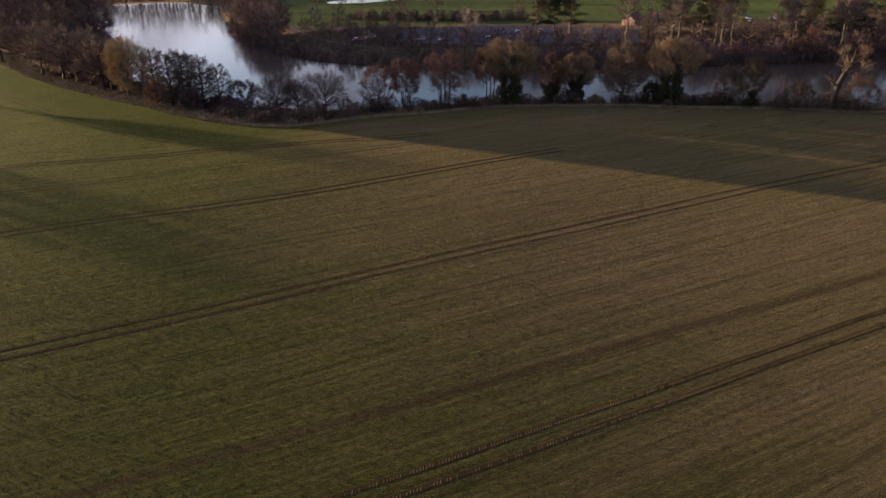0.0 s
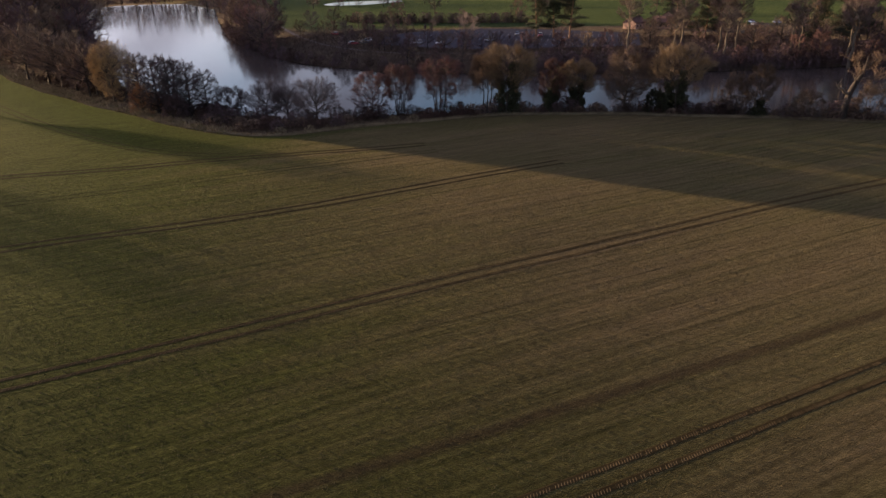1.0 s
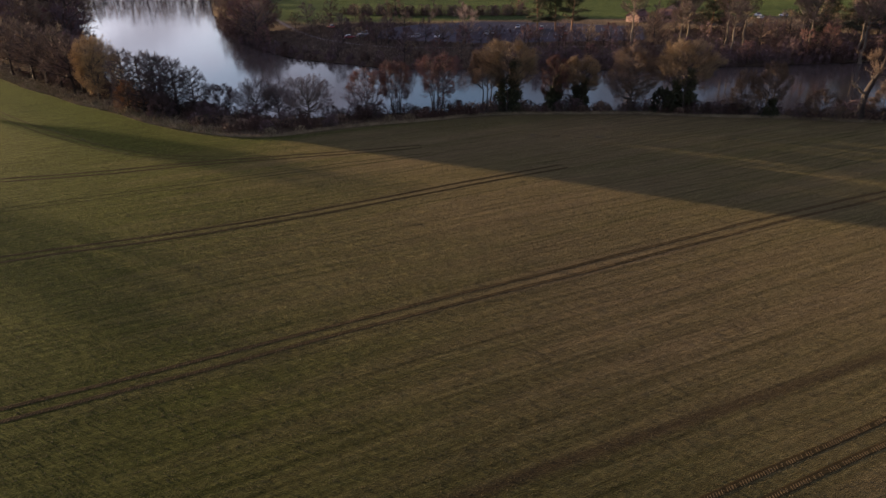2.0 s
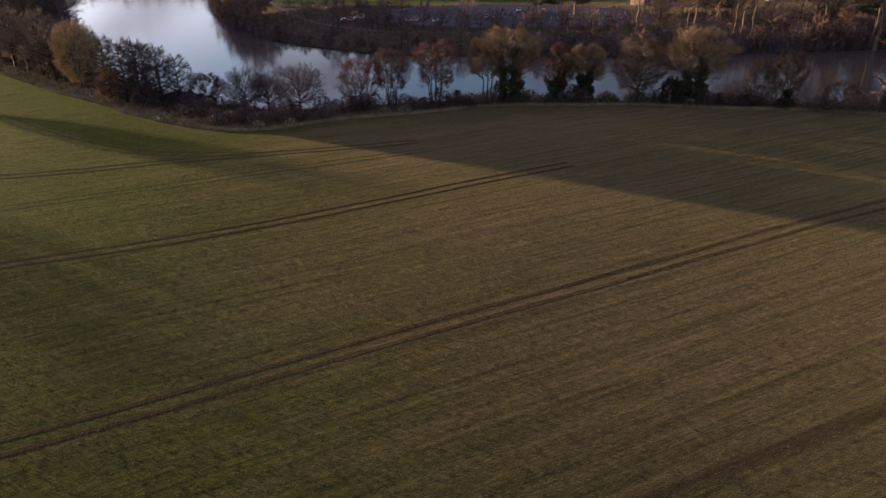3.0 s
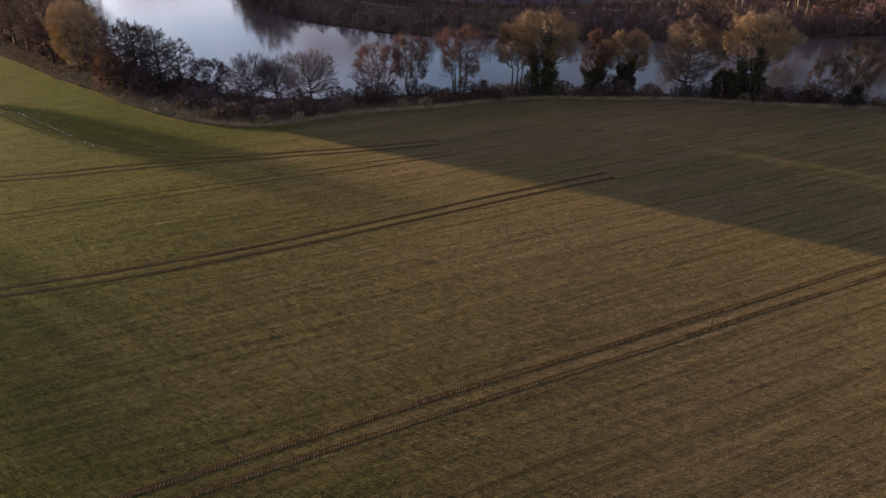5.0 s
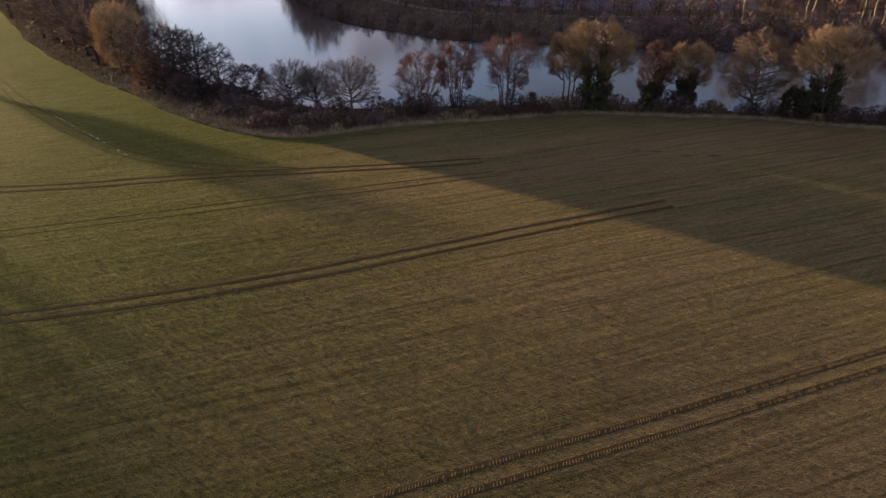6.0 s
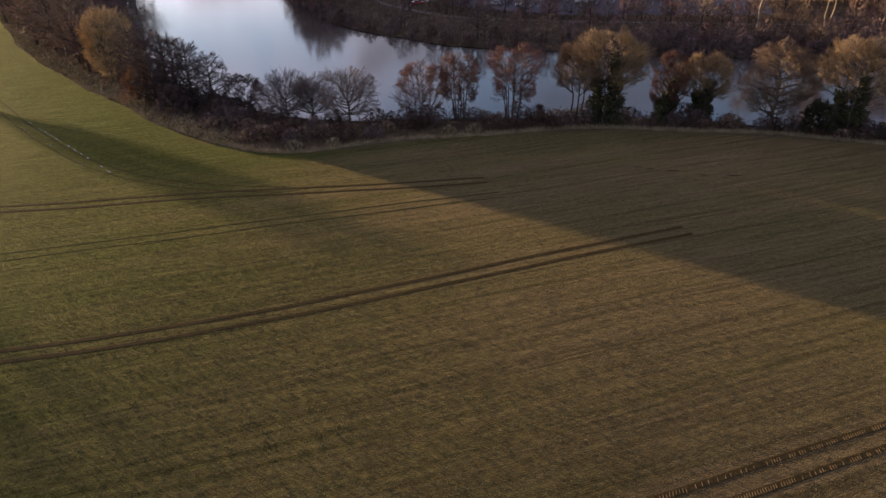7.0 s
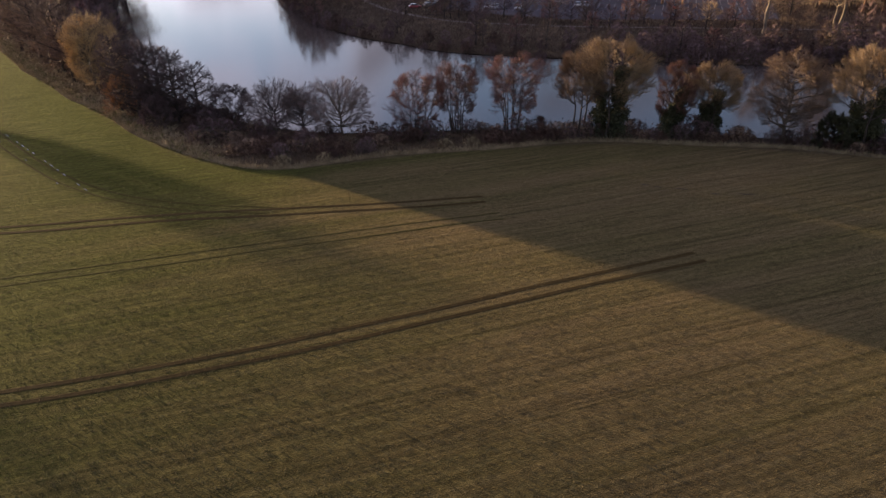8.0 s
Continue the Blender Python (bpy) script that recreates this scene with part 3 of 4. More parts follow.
tree("round", 36.3, 168.0, 9.3, 10.6, BARK_DARK, TWIG_GREY, "round bare tree with grey pink twigs", 18)
tree("round", 40.6, 165.6, 8.8, 8.6, BARK_DARK, TWIG_GREY, "small round bare tree on the bank", 19)
tree("round", 46.4, 161.3, 10.6, 12.0, BARK_PALE, TWIG_GREY, "round bare tree with pale spreading limbs", 20)
tree("leaning", 58.8, 157.6, 11.2, 10.5, BARK_DARK, TWIG_RED, "bare leaning tree with red brown twigs", 21)
tree("multi", 64.8, 154.9, 12.4, 8.4, BARK_DARK, TWIG_RED, "bare many stemmed tree with red twigs", 22)
tree("multi", 73.1, 150.5, 13.6, 11.0, BARK_DARK, TWIG_RED, "bare clump of tall stems with red tops", 23)
tree("willow", 82.2, 144.3, 13.8, 9.0, BARK_DARK, TWIG_BROWN, "bare forked tree with brown twigs", 24)
tree("willow", 86.4, 142.5, 16.1, 14.0, BARK_DARK, TWIG_GOLD, "large golden twigged willow with ivy on its trunk", 25, 0.95)
tree("thin", 96.2, 139.8, 13.0, 7.0, BARK_DARK, TWIG_RED, "leaning ivy clad tree with pinkish twigs", 26, 0.7, lean=(0.1, -0.05))
tree("willow", 102.9, 138.2, 12.7, 10.2, BARK_DARK, TWIG_GOLD, "golden twigged willow with an ivy trunk", 27, 0.9)
tree("brown", 110.6, 129.9, 15.2, 12.2, BARK, TWIG_BROWN, "tall bare brown tree by the water", 28)
tree("willow", 119.2, 123.2, 16.2, 14.4, BARK_DARK, TWIG_GOLD, "broad golden twigged willow with ivy", 29, 0.85)
tree("bush", 115.6, 125.4, 6.0, 6.0, BARK_DARK, LEAF_IVY, "dark evergreen ivy bush on the bank", 30, name="bush", twig_r=0.05)
tree("bush", 129.3, 115.3, 10.4, 7.0, BARK, TWIG_BROWN, "brown bare bush behind scrub", 31, name="bush")
tree("thin", 132.2, 111.3, 12.2, 7.2, BARK, TWIG_BROWN, "upright bare tree with an ivy foot", 32, 0.3)
tree("bush", 139.3, 104.2, 6.6, 9.8, BARK, TWIG_BROWN, "low bare willow bush by the water", 33, name="bush")
tree("bush", 148.9, 96.4, 8.7, 10.3, BARK, TWIG_BROWN, "bare spreading bush by the water", 34, name="bush")
for i, (x, y, h, w) in enumerate([(-30, 306, 14, 15), (-17, 268, 15.5, 13), (-10, 249, 16, 14), (-3, 232, 17, 12), (1, 219, 15, 11), (-24, 285, 15, 13)]):
    tree("round", x, y, h, w, BARK_DARK, TWIG_BROWN if i % 2 else TWIG_DARK, "bare brown tree in the belt along the field", 40 + i, group="tree belt beside the field", twig_r=0.014)


# the dead oak: a crooked dark trunk, pale torn limbs, a thin twiggy crown leaning over the water
def dead_oak(x, y):
    rng = np.random.default_rng(77)
    wood = Shape()
    root = new("dead_tree")
    root.matrix_basis = pose(x, y, height_at(x, y), 0, 0, -26)
    trunk = np.array([(0, 0, -0.4), (0.05, 0, 1.6), (0.0, 0.1, 3.4), (0.35, 0.2, 5.4), (1.0, 0.1, 7.4), (1.9, 0.0, 9.2), (2.7, 0.3, 11.0), (3.0, 0.5, 13.2)])
    wood.tube(trunk, [0.95, 0.72, 0.66, 0.62, 0.52, 0.40, 0.28, 0.14], 10)
    limbs = (((0.3, 0.1, 5.2), (-1.6, -0.3, 6.6), (-3.2, -0.6, 7.6), 0.36), ((0.4, 0.1, 5.4), (-0.5, -0.8, 4.6), (-1.0, -1.3, 3.6), 0.26),
             ((1.0, 0.1, 7.4), (0.5, -0.6, 8.8), (0.7, -1.0, 10.4), 0.24), ((1.4, 0.1, 8.2), (3.2, -0.6, 8.8), (4.8, -1.0, 9.4), 0.2),
             ((1.9, 0.0, 9.2), (1.2, 0.6, 11.2), (0.2, 0.9, 13.4), 0.18), ((2.7, 0.3, 11.0), (4.2, 0.4, 12.0), (5.4, 0.6, 12.6), 0.15))
    for a, c, e, r in limbs:
        limb_s = Shape()
        pts = np.array([a, c, e])
        t = np.linspace(0, 1, 7)[:, None]
        line_ = (1 - t) ** 2 * pts[0] + 2 * t * (1 - t) * pts[1] + t ** 2 * pts[2] + rng.normal(size=(7, 3)) * 0.10
        limb_s.tube(line_, [r * (1 - 0.12 * i) for i in range(7)], 6)
        for _ in range(7):
            p2, d2 = along(line_, rng.uniform(0.4, 0.99))
            sub = bent(p2, sideways(d2, radians(rng.uniform(25, 70)), rng), rng.uniform(0.8, 2.4), 4, rng, 0.25, 0.04)
            limb_s.tube(sub, [0.08, 0.06, 0.045, 0.03, 0.01], 4)
        part("limb", limb_s.mesh("limb", BARK_PALE if r > 0.25 else BARK, True), root, "pale barkless broken limb" if r > 0.25 else "")
    twigs = Shape()
    for a, c, e, r in limbs[2:]:
        for _ in range(12):
            p2 = np.array(e) * rng.uniform(0.9, 1.0) + rng.normal(size=3) * 0.4
            sub = bent(p2, np.array((rng.normal() * 0.8, rng.normal() * 0.8, 0.7)), rng.uniform(1.5, 3.4), 5, rng, 0.3, 0.05)
            twigs.tube(sub, [0.06, 0.05, 0.04, 0.03, 0.02, 0.01], 3)
            k = 26
            q = sub[rng.integers(1, 6, k)]
            twigs.cones(q, rng.normal(size=(k, 3)) + np.array((0, 0, 0.5)), rng.uniform(0.4, 1.3, k), np.full(k, 0.016))
    part("crown", twigs.mesh("crown", TWIG_BROWN), root, "thin brown twiggy crown")
    part("trunk", wood.mesh("trunk", BARK_DARK, True), root)
    tagged(root, "dying oak with pale broken limbs beside the river", "tree", "trees on the river bank")


dead_oak(145.4, 100.0)


# ---------------------------------------------------------------- scrub, woods and conifers
def model(style, h, w, bark, twig, seed, twig_r, name, label, category, group, leaves=0, leaf=None):
    wood, crown = thicket_shape(h, w, seed, twig_r) if style == "scrub" else grow(style, h, w, seed, twig_r)[:2]
    root = new(name)
    if style == "scrub":
        k = len(crown.v)
        crown.v = list(crown.v) + list(wood.v)
        crown.f += [tuple(i + k for i in f) for f in wood.f]
    else:
        part("trunk", wood.mesh("wood", bark, True), root)
    part("crown", crown.mesh("crown", twig), root)
    if leaves:
        rng = np.random.default_rng(seed + 5)
        p = rng.normal(size=(leaves, 3)) * np.array((w * 0.24, w * 0.24, h * 0.2)) + np.array((0, 0, h * 0.32))
        p[:, 2] = np.abs(p[:, 2])
        sh = Shape()
        sh.leaves(p, 0.13, rng)
        part("foliage", sh.mesh("leaves", leaf), root, "withered brown leaves")
    return tagged(root, label, category, group)


PLACED = set()


def set_down(ob, x, y, size=1.0, turn=0.0, sink=0.0):
    """The first call places the model itself, later ones a copy."""
    m = pose(x, y, height_at(x, y) - sink, 0, 0, turn)
    if ob.name in PLACED:
        made = copy_thing(ob, m)
        made.scale = (size, size, size)
    else:
        PLACED.add(ob.name)
        ob.matrix_basis = m
        ob.scale = (size, size, size)


BANK = "scrub along the river bank"
scrubs = [model("scrub", 2.6, 4.6, BARK_DARK, BRAMBLE, 301, 0.03, "scrub_bush", "dark tangled bramble scrub on the bank", "bush", BANK, 420, BRAMBLE),
          model("scrub", 2.0, 4.2, BARK_DARK, TWIG_BROWN, 302, 0.03, "scrub_bush", "low brown tangled scrub on the bank", "bush", BANK, 380, BRAMBLE),
          model("scrub", 3.2, 5.0, BARK_DARK, TWIG_DARK, 303, 0.03, "scrub_bush", "dark bare thorn scrub on the bank", "bush", BANK, 300, LEAF_IVY),
          model("scrub", 1.5, 3.4, BARK_DARK, STRAW, 304, 0.02, "scrub_bush", "dead bracken and pale weeds on the bank", "bush", BANK, 300, WEED)]
wood_group = "woodland beyond the river"
woods = [model("far", 11, 9.5, BARK_DARK, TWIG_BROWN, 311, 0.03, "tree", "bare brown woodland tree", "tree", wood_group),
         model("far", 12, 8.5, BARK_DARK, TWIG_DARK, 312, 0.03, "tree", "bare dark woodland tree", "tree", wood_group),
         model("far", 9, 8.5, BARK, TWIG_GREY, 313, 0.028, "tree", "bare grey twigged tree", "tree", wood_group),
         model("far", 10, 8.0, BARK_DARK, TWIG_RED, 314, 0.03, "tree", "bare red brown twigged tree", "tree", wood_group),
         model("far", 12, 9.0, BARK, TWIG_GOLD, 315, 0.03, "tree", "golden twigged bare tree", "tree", wood_group)]
hedges = [model("scrub", 4.6, 7.0, BARK_DARK, BRAMBLE, 321, 0.055, "thicket", "dark bare thicket on the far bank", "bush", "thickets on the far bank", 260, BRAMBLE),
          model("scrub", 5.5, 6.5, BARK_DARK, TWIG_DARK, 322, 0.055, "thicket", "dark bare thicket on the far bank", "bush", "thickets on the far bank", 220, LEAF_IVY),
          model("scrub", 4.0, 6.5, BARK_DARK, TWIG_DARK, 323, 0.055, "thicket", "dark brown bare thicket on the far bank", "bush", "thickets on the far bank", 220, BRAMBLE)]

# undergrowth on the near bank, between the field's edge and the water
rng = np.random.default_rng(5)
line = resampled([p for p in FIELD_EDGE if -30 < p[0] < 175], 1.0)
for i, (ax, ay) in enumerate(line):
    j = min(i + 1, len(line) - 1)
    dx, dy = line[j][0] - line[j - 1][0], line[j][1] - line[j - 1][1]
    k = math.hypot(dx, dy)
    nx, ny = -dy / k, dx / k
    deep = rng.uniform(2.0, 16.0)
    deep = rng.uniform(8.0, 15.0) if ax < 17 else deep + 2.5 if ax < 30 and deep < 5 else deep
    x, y = ax + nx * deep, ay + ny * deep
    if float(distance(np.array([x]), np.array([y]), RIVER_S, True)[0]) < 1.2:
        deep = rng.uniform(1.8, 5.0)
        x, y = ax + nx * deep, ay + ny * deep
    if rng.random() < 0.8:
        kind = scrubs[3] if deep < 3.2 and ax < 70 else scrubs[int(rng.integers(0, 3))]
        set_down(kind, x, y, rng.uniform(0.75, 1.3) * (0.75 if deep < 4 else 1.0), rng.uniform(0, 360), 0.1)

# the far bank: thickets at the water, then woods
far_line = resampled([(64, 262), (70, 244), (79, 231), (84, 218), (110, 199), (145, 176), (193, 157), (232, 144), (262, 115), (300, 75)], 5.6)
for i, (ax, ay) in enumerate(far_line):
    for lo, hi in ((0.3, 3.5), (5, 10)) if ax < 118 else ((0.3, 3.5), (4, 9), (9, 16)):
        d = rng.uniform(lo, hi)
        x, y = ax + 0.5 * d, ay + 0.86 * d
        set_down(hedges[int(rng.integers(0, 3))], x, y, rng.uniform(0.8, 1.3) * (0.55 if ax < 118 else 1.0), rng.uniform(0, 360), 0.1)


# trees leaning over the far bank, and the wooded inner bank upstream
for i, (ax, ay) in enumerate(far_line[4::2]):
    set_down(woods[(1, 0, 1, 3)[i % 4]], ax + rng.uniform(2, 6), ay + rng.uniform(3, 9), rng.uniform(0.55, 0.85), rng.uniform(0, 360))
for i in range(26):
    y = 262 + 5.6 * i
    edge = float(np.interp(y, (262, 290, 330, 420), (64, 61, 60, 66)))
    set_down(hedges[i % 3], edge + rng.uniform(0, 3), y, rng.uniform(0.7, 1.1), rng.uniform(0, 360), 0.1)
    if 3 < i < 10:
        set_down(woods[(1, 3, 0)[i % 3]], edge + rng.uniform(1.0, 4), y - 1, rng.uniform(0.85, 1.1), rng.uniform(0, 360))
    if i > 5:
        set_down(woods[(1, 0, 3)[i % 3]], edge + rng.uniform(3, 14), y + 2, rng.uniform(1.45, 1.75), rng.uniform(0, 360))


PARK_FRONT = [(106, 275), (117, 256), (132, 240), (158, 228), (188, 214)]
PARK_BACK = [(120, 304), (138, 311), (170, 308), (196, 280), (216, 248)]
PARK = PARK_FRONT + PARK_BACK[::-1]


def in_park(x, y, margin=0.0):
    return float(distance(np.array([x]), np.array([y]), PARK, True)[0]) < margin


def clear(x, y):
    """Free of the car park and the houses."""
    return not in_park(x, y, 2.0) and min(math.hypot(x - hx, y - hy) for hx, hy in ((229, 266), (240, 259), (266, 282))) > 11


count = 0
while count < 90:
    x, y = rng.uniform(85, 330), rng.uniform(120, 330)
    d = float(distance(np.array([x]), np.array([y]), RIVER_S, True)[0])
    if 5 < d < 75 and x * 0.62 + y * 0.78 > 200 and y + 0.55 * x < 398 and clear(x, y) and rng.random() < (0.35 if x < 180 else 1.0):
        k = int(rng.choice((0, 1, 2, 3, 4), p=(0.32, 0.34, 0.12, 0.12, 0.10)))
        set_down(woods[k], x, y, rng.uniform(0.45, 0.8) if x < 190 else rng.uniform(0.7, 1.1), rng.uniform(0, 360))
        count += 1
# thin trees between the far bank and the car park
for i in range(30):
    t = (i + 0.5 * rng.random()) / 30
    x, y = 88 + 92 * t + rng.uniform(-3, 5), 268 - 66 * t ** 0.8 + rng.uniform(-3, 6)
    set_down(woods[(1, 2, 3, 1, 0)[i % 5]], x, y, rng.uniform(0.55, 0.95), rng.uniform(0, 360))
# tall bare trunks behind the far bank downstream
tall = model("lone", 21, 9.5, BARK_PALE, TWIG_DARK, 317, 0.03, "tree", "tall bare tree with a pale trunk", "tree", wood_group)
for i in range(16):
    x = 168 + 92 * (i + 0.6 * rng.random()) / 16
    set_down(tall, x, 360 - 1.02 * x + rng.uniform(-2, 24), rng.uniform(0.8, 1.1), rng.uniform(0, 360))
# both banks upstream, and the wood that closes the reach
def distant_wood(spots, label):
    """Trees too far off to be told apart, joined into one object: model, x, y, size, turn."""
    verts, faces, slots, mats = [], [], [], []
    for kind, x, y, size, turn in spots:
        m = pose(x, y, height_at(x, y), 0, 0, turn)
        turn_m = np.array(m.to_3x3()) * size
        for child in kind.children:
            me = child.data
            co = np.empty(len(me.vertices) * 3)
            me.vertices.foreach_get("co", co)
            base = len(verts)
            verts.extend(map(tuple, co.reshape(-1, 3) @ turn_m.T + np.array(m.translation)))
            if me.materials[0] not in mats:
                mats.append(me.materials[0])
            k = mats.index(me.materials[0])
            for p in me.polygons:
                faces.append(tuple(base + v for v in p.vertices))
                slots.append(k)
    me = mesh_of("woodland", verts, faces)
    for mat in mats:
        me.materials.append(mat)
    me.polygons.foreach_set("material_index", slots)
    tagged(new("woodland", me), label, "woodland", kind="stuff")


spots = []
for i in range(16):
    t = 0.4 + 0.6 * i / 15
    spots.append((woods[(i * 3) % 4], 66 + 16 * t + rng.uniform(0, 12), 272 + 330 * t + rng.uniform(-4, 4), rng.uniform(1.0, 1.5), rng.uniform(0, 360)))
for i in range(34):
    spots.append((woods[i % 4], -45 + 165 * (i % 17) / 16 + rng.uniform(-4, 4), 672 + 14 * (i // 17) + rng.uniform(-3, 3), rng.uniform(1.6, 2.3), rng.uniform(0, 360)))
distant_wood(spots, "far bare brown woodland at the end of the reach")
for i in range(74):
    y = 220 + 226 * (i / 73) ** 1.2
    lo = float(np.interp(y, (186, 213, 253, 303, 390, 520), (11, 3.5, -8, -22.6, -47.6, -75.6)))
    x = lo + (max(6, lo + 7) - lo) * ((i * 0.618) % 1.0) if y < 260 else lo + (1 - lo) * ((i * 0.618) % 1.0)
    set_down(woods[(0, 1, 3, 0, 1)[i % 5]], x, y, rng.uniform(1.05, 1.3) if y < 275 else rng.uniform(1.7, 2.1) if y < 320 else rng.uniform(2.3, 2.8), rng.uniform(0, 360))
    if i % 2:
        set_down(hedges[i % 3], x - 2, y + 4, rng.uniform(0.8, 1.2), rng.uniform(0, 360), 0.1)
# extra tall trees added to the belt to block sun leaks on the shaded field
for x, y, s in ((-1, 217, 1.5), (-4, 228, 1.6), (-8, 238, 1.65), (-12, 248, 1.7), (-18, 260, 1.75), (-33, 301, 1.95)):
    set_down(woods[0], x, y, s, x * 31)
# unseen bare trees added beyond the view to cast soft shade bands on the field
lone = model("lone", 15.8, 13, BARK, TWIG_BROWN, 316, 0.011, "tree", "unseen bare tree added to cast a shade band", "tree", "lone trees in the field")
for x, y, s in ((-63.0, 263, 1.0), (-66.4, 266.3, 0.95), (-93, 242, 1.0), (-105, 245, 1.1)):
    set_down(lone, x, y, s, x * 7)
for i in range(20):
    set_down(hedges[i % 3], -10 + 115 * i / 19 + rng.uniform(-2, 2), 669 + rng.uniform(-1, 2) - (18 if i > 16 else 0), rng.uniform(1.2, 1.7), rng.uniform(0, 360), 0.1)
# hedge between the car park and the lawns, young trees before it
for i in range(48):
    t = i / 47
    set_down(hedges[(0, 1, 1)[i % 3]], 128 + 76 * t + 3 * math.sin(i * 1.7), 379 - 58 * t - 10 * math.sin(math.pi * t) * 0.4 + 2 * math.cos(i * 2.3), 0.85 + 0.2 * ((i * 5) % 7) / 7, i * 47, 0.1)
for i, (x, y) in enumerate(((108, 316), (113, 307), (119, 300), (124, 309), (131, 318), (117, 322), (139, 324), (150, 318), (127, 296), (104, 330), (160, 335), (172, 330), (112, 340), (122, 346))):
    set_down(woods[(3, 1, 2, 0, 3)[i % 5]], x, y, 0.5 + 0.35 * ((i * 3) % 5) / 5, i * 61)
# trees on the lawns and the belt behind them
for x, y, k, s in ((98.9, 349, 2, 1.15), (110, 347, 0, 1.05), (147, 355, 3, 1.3), (108.6, 295, 3, 0.9), (128, 242, 2, 1.6), (265, 201, 4, 1.2), (190, 400, 1, 1.2), (240, 360, 1, 1.2), (252, 372, 1, 1.1), (262, 365, 0, 1.2), (330, 300, 1, 1.2), (205, 330, 3, 1.2), (300, 330, 0, 1.2), (207, 243, 1, 0.7), (218, 240, 0, 0.7), (231, 237, 1, 0.75), (152, 470, 1, 1.0), (170, 480, 0, 0.9), (186, 474, 1, 1.1), (140, 488, 0, 1.2)):
    set_down(woods[k], x, y, s, rng.uniform(0, 360))
distant_wood([(woods[i % 4], 105 + 330 * (i % 15) / 14 + rng.uniform(-6, 6), 545 - 150 * (i % 15) / 14 + 16 * (i // 15) + rng.uniform(-6, 6), rng.uniform(1.1, 1.6), rng.uniform(0, 360)) for i in range(20)],
             "far bare tree belt behind the lawns")


def pine(x, y, h, w, seed, spread=0.5, label="tall pine with an orange brown trunk"):
    """A Scots pine: bare trunk, flat clumps of needles."""
    r = np.random.default_rng(seed)
    wood, crown = Shape(), Shape()
    root = new("pine_tree")
    root.matrix_basis = pose(x, y, height_at(x, y))
    trunk = bent(np.array((0, 0, -0.4)), np.array((0.02, 0.02, 1.0)), h * 0.97, 8, r, 0.03, 0.02)
    wood.tube(trunk, [0.42 - 0.042 * i for i in range(9)], 8)
    p, d, ln = [], [], []
    for j in range(26):
        t = 0.24 + 0.74 * (j + r.random()) / 26
        a, v = along(trunk, min(t, 0.98))
        out = sideways(v, radians(r.uniform(60, 95)), r)
        limb = bent(a, out, w * spread * r.uniform(0.55, 1.0) * (1.15 - 0.6 * t), 4, r, 0.12, 0.03)
        wood.tube(limb, [0.11, 0.09, 0.07, 0.05, 0.03], 4)
        for q in range(8):
            c, _ = along(limb, r.uniform(0.35, 0.99))
            c = c + r.normal(size=3) * 0.35
            for _ in range(32):
                o = r.normal(size=3) * np.array((0.9, 0.9, 0.35))
                p.append(c + o * 0.7), d.append(o + np.array((0, 0, 0.5))), ln.append(r.uniform(0.25, 0.6))
    crown.cones(np.array(p), np.array(d), np.array(ln), np.full(len(p), 0.1))
    part("trunk", wood.mesh("trunk", BARK_PINE, True), root)
    part("crown", crown.mesh("needles", LEAF_PINE), root)
    return tagged(root, label, "tree", "pines beyond the river")


pine_a = pine(175.7, 253.6, 18.5, 16.0, 401)
pine_b = pine(220.0, 214.0, 17.5, 16.5, 402)
for src_, x, y, s, t in ((pine_a, 170.5, 259.0, 0.95, 80), (pine_a, 181.5, 250.5, 0.98, 200), (pine_b, 222.3, 232.4, 1.05, 130), (pine_b, 226.0, 212.0, 0.95, 250),
                         (pine_a, 240.0, 164.0, 1.05, 300), (pine_b, 246.0, 170.0, 1.2, 20), (pine_a, 288.0, 184.0, 1.1, 160), (pine_b, 276.0, 190.0, 1.0, 75), (pine_a, 231.0, 174.0, 1.1, 40), (pine_b, 263.0, 184.0, 1.1, 200)):
    copy_thing(src_, pose(x, y, height_at(x, y), 0, 0, t)).scale = (s, s, s)


# ---------------------------------------------------------------- tracks, crop and edges of the field
def soil_material(name, dark, light, rough=0.9, scale=2.0):
    m, n, l, b = material(name, rough)
    b.inputs["Specular IOR Level"].default_value = 0.02
    t = noise_node(n, l, mapped(n, l, (scale, scale, scale)), 1.0, 6.0, 0.6)
    w = noise_node(n, l, mapped(n, l, (0.15, 0.15, 0.15)), 1.0, 3.0)
    r = ramp(n, [(0.3, dark), (0.7, light)])
    l.new(mix(n, l, 0.4, t.outputs["Fac"], w.outputs["Fac"]), r.inputs["Fac"])
    l.new(r.outputs["Color"], b.inputs["Base Color"])
    bump(n, l, b, t.outputs["Fac"], 0.6, 0.05)
    return m


SOIL = soil_material("wheel_track_soil", (0.027, 0.0195, 0.008), (0.056, 0.041, 0.017))
SOIL_OLD = soil_material("overgrown_wheel_track", (0.026, 0.024, 0.007), (0.050, 0.046, 0.014))
# paler copy of the track soil: sun on the lug prints, put into the colour
SOIL_SUNLIT = soil_material("sunlit_lug_soil", (0.105, 0.076, 0.04), (0.185, 0.137, 0.075))


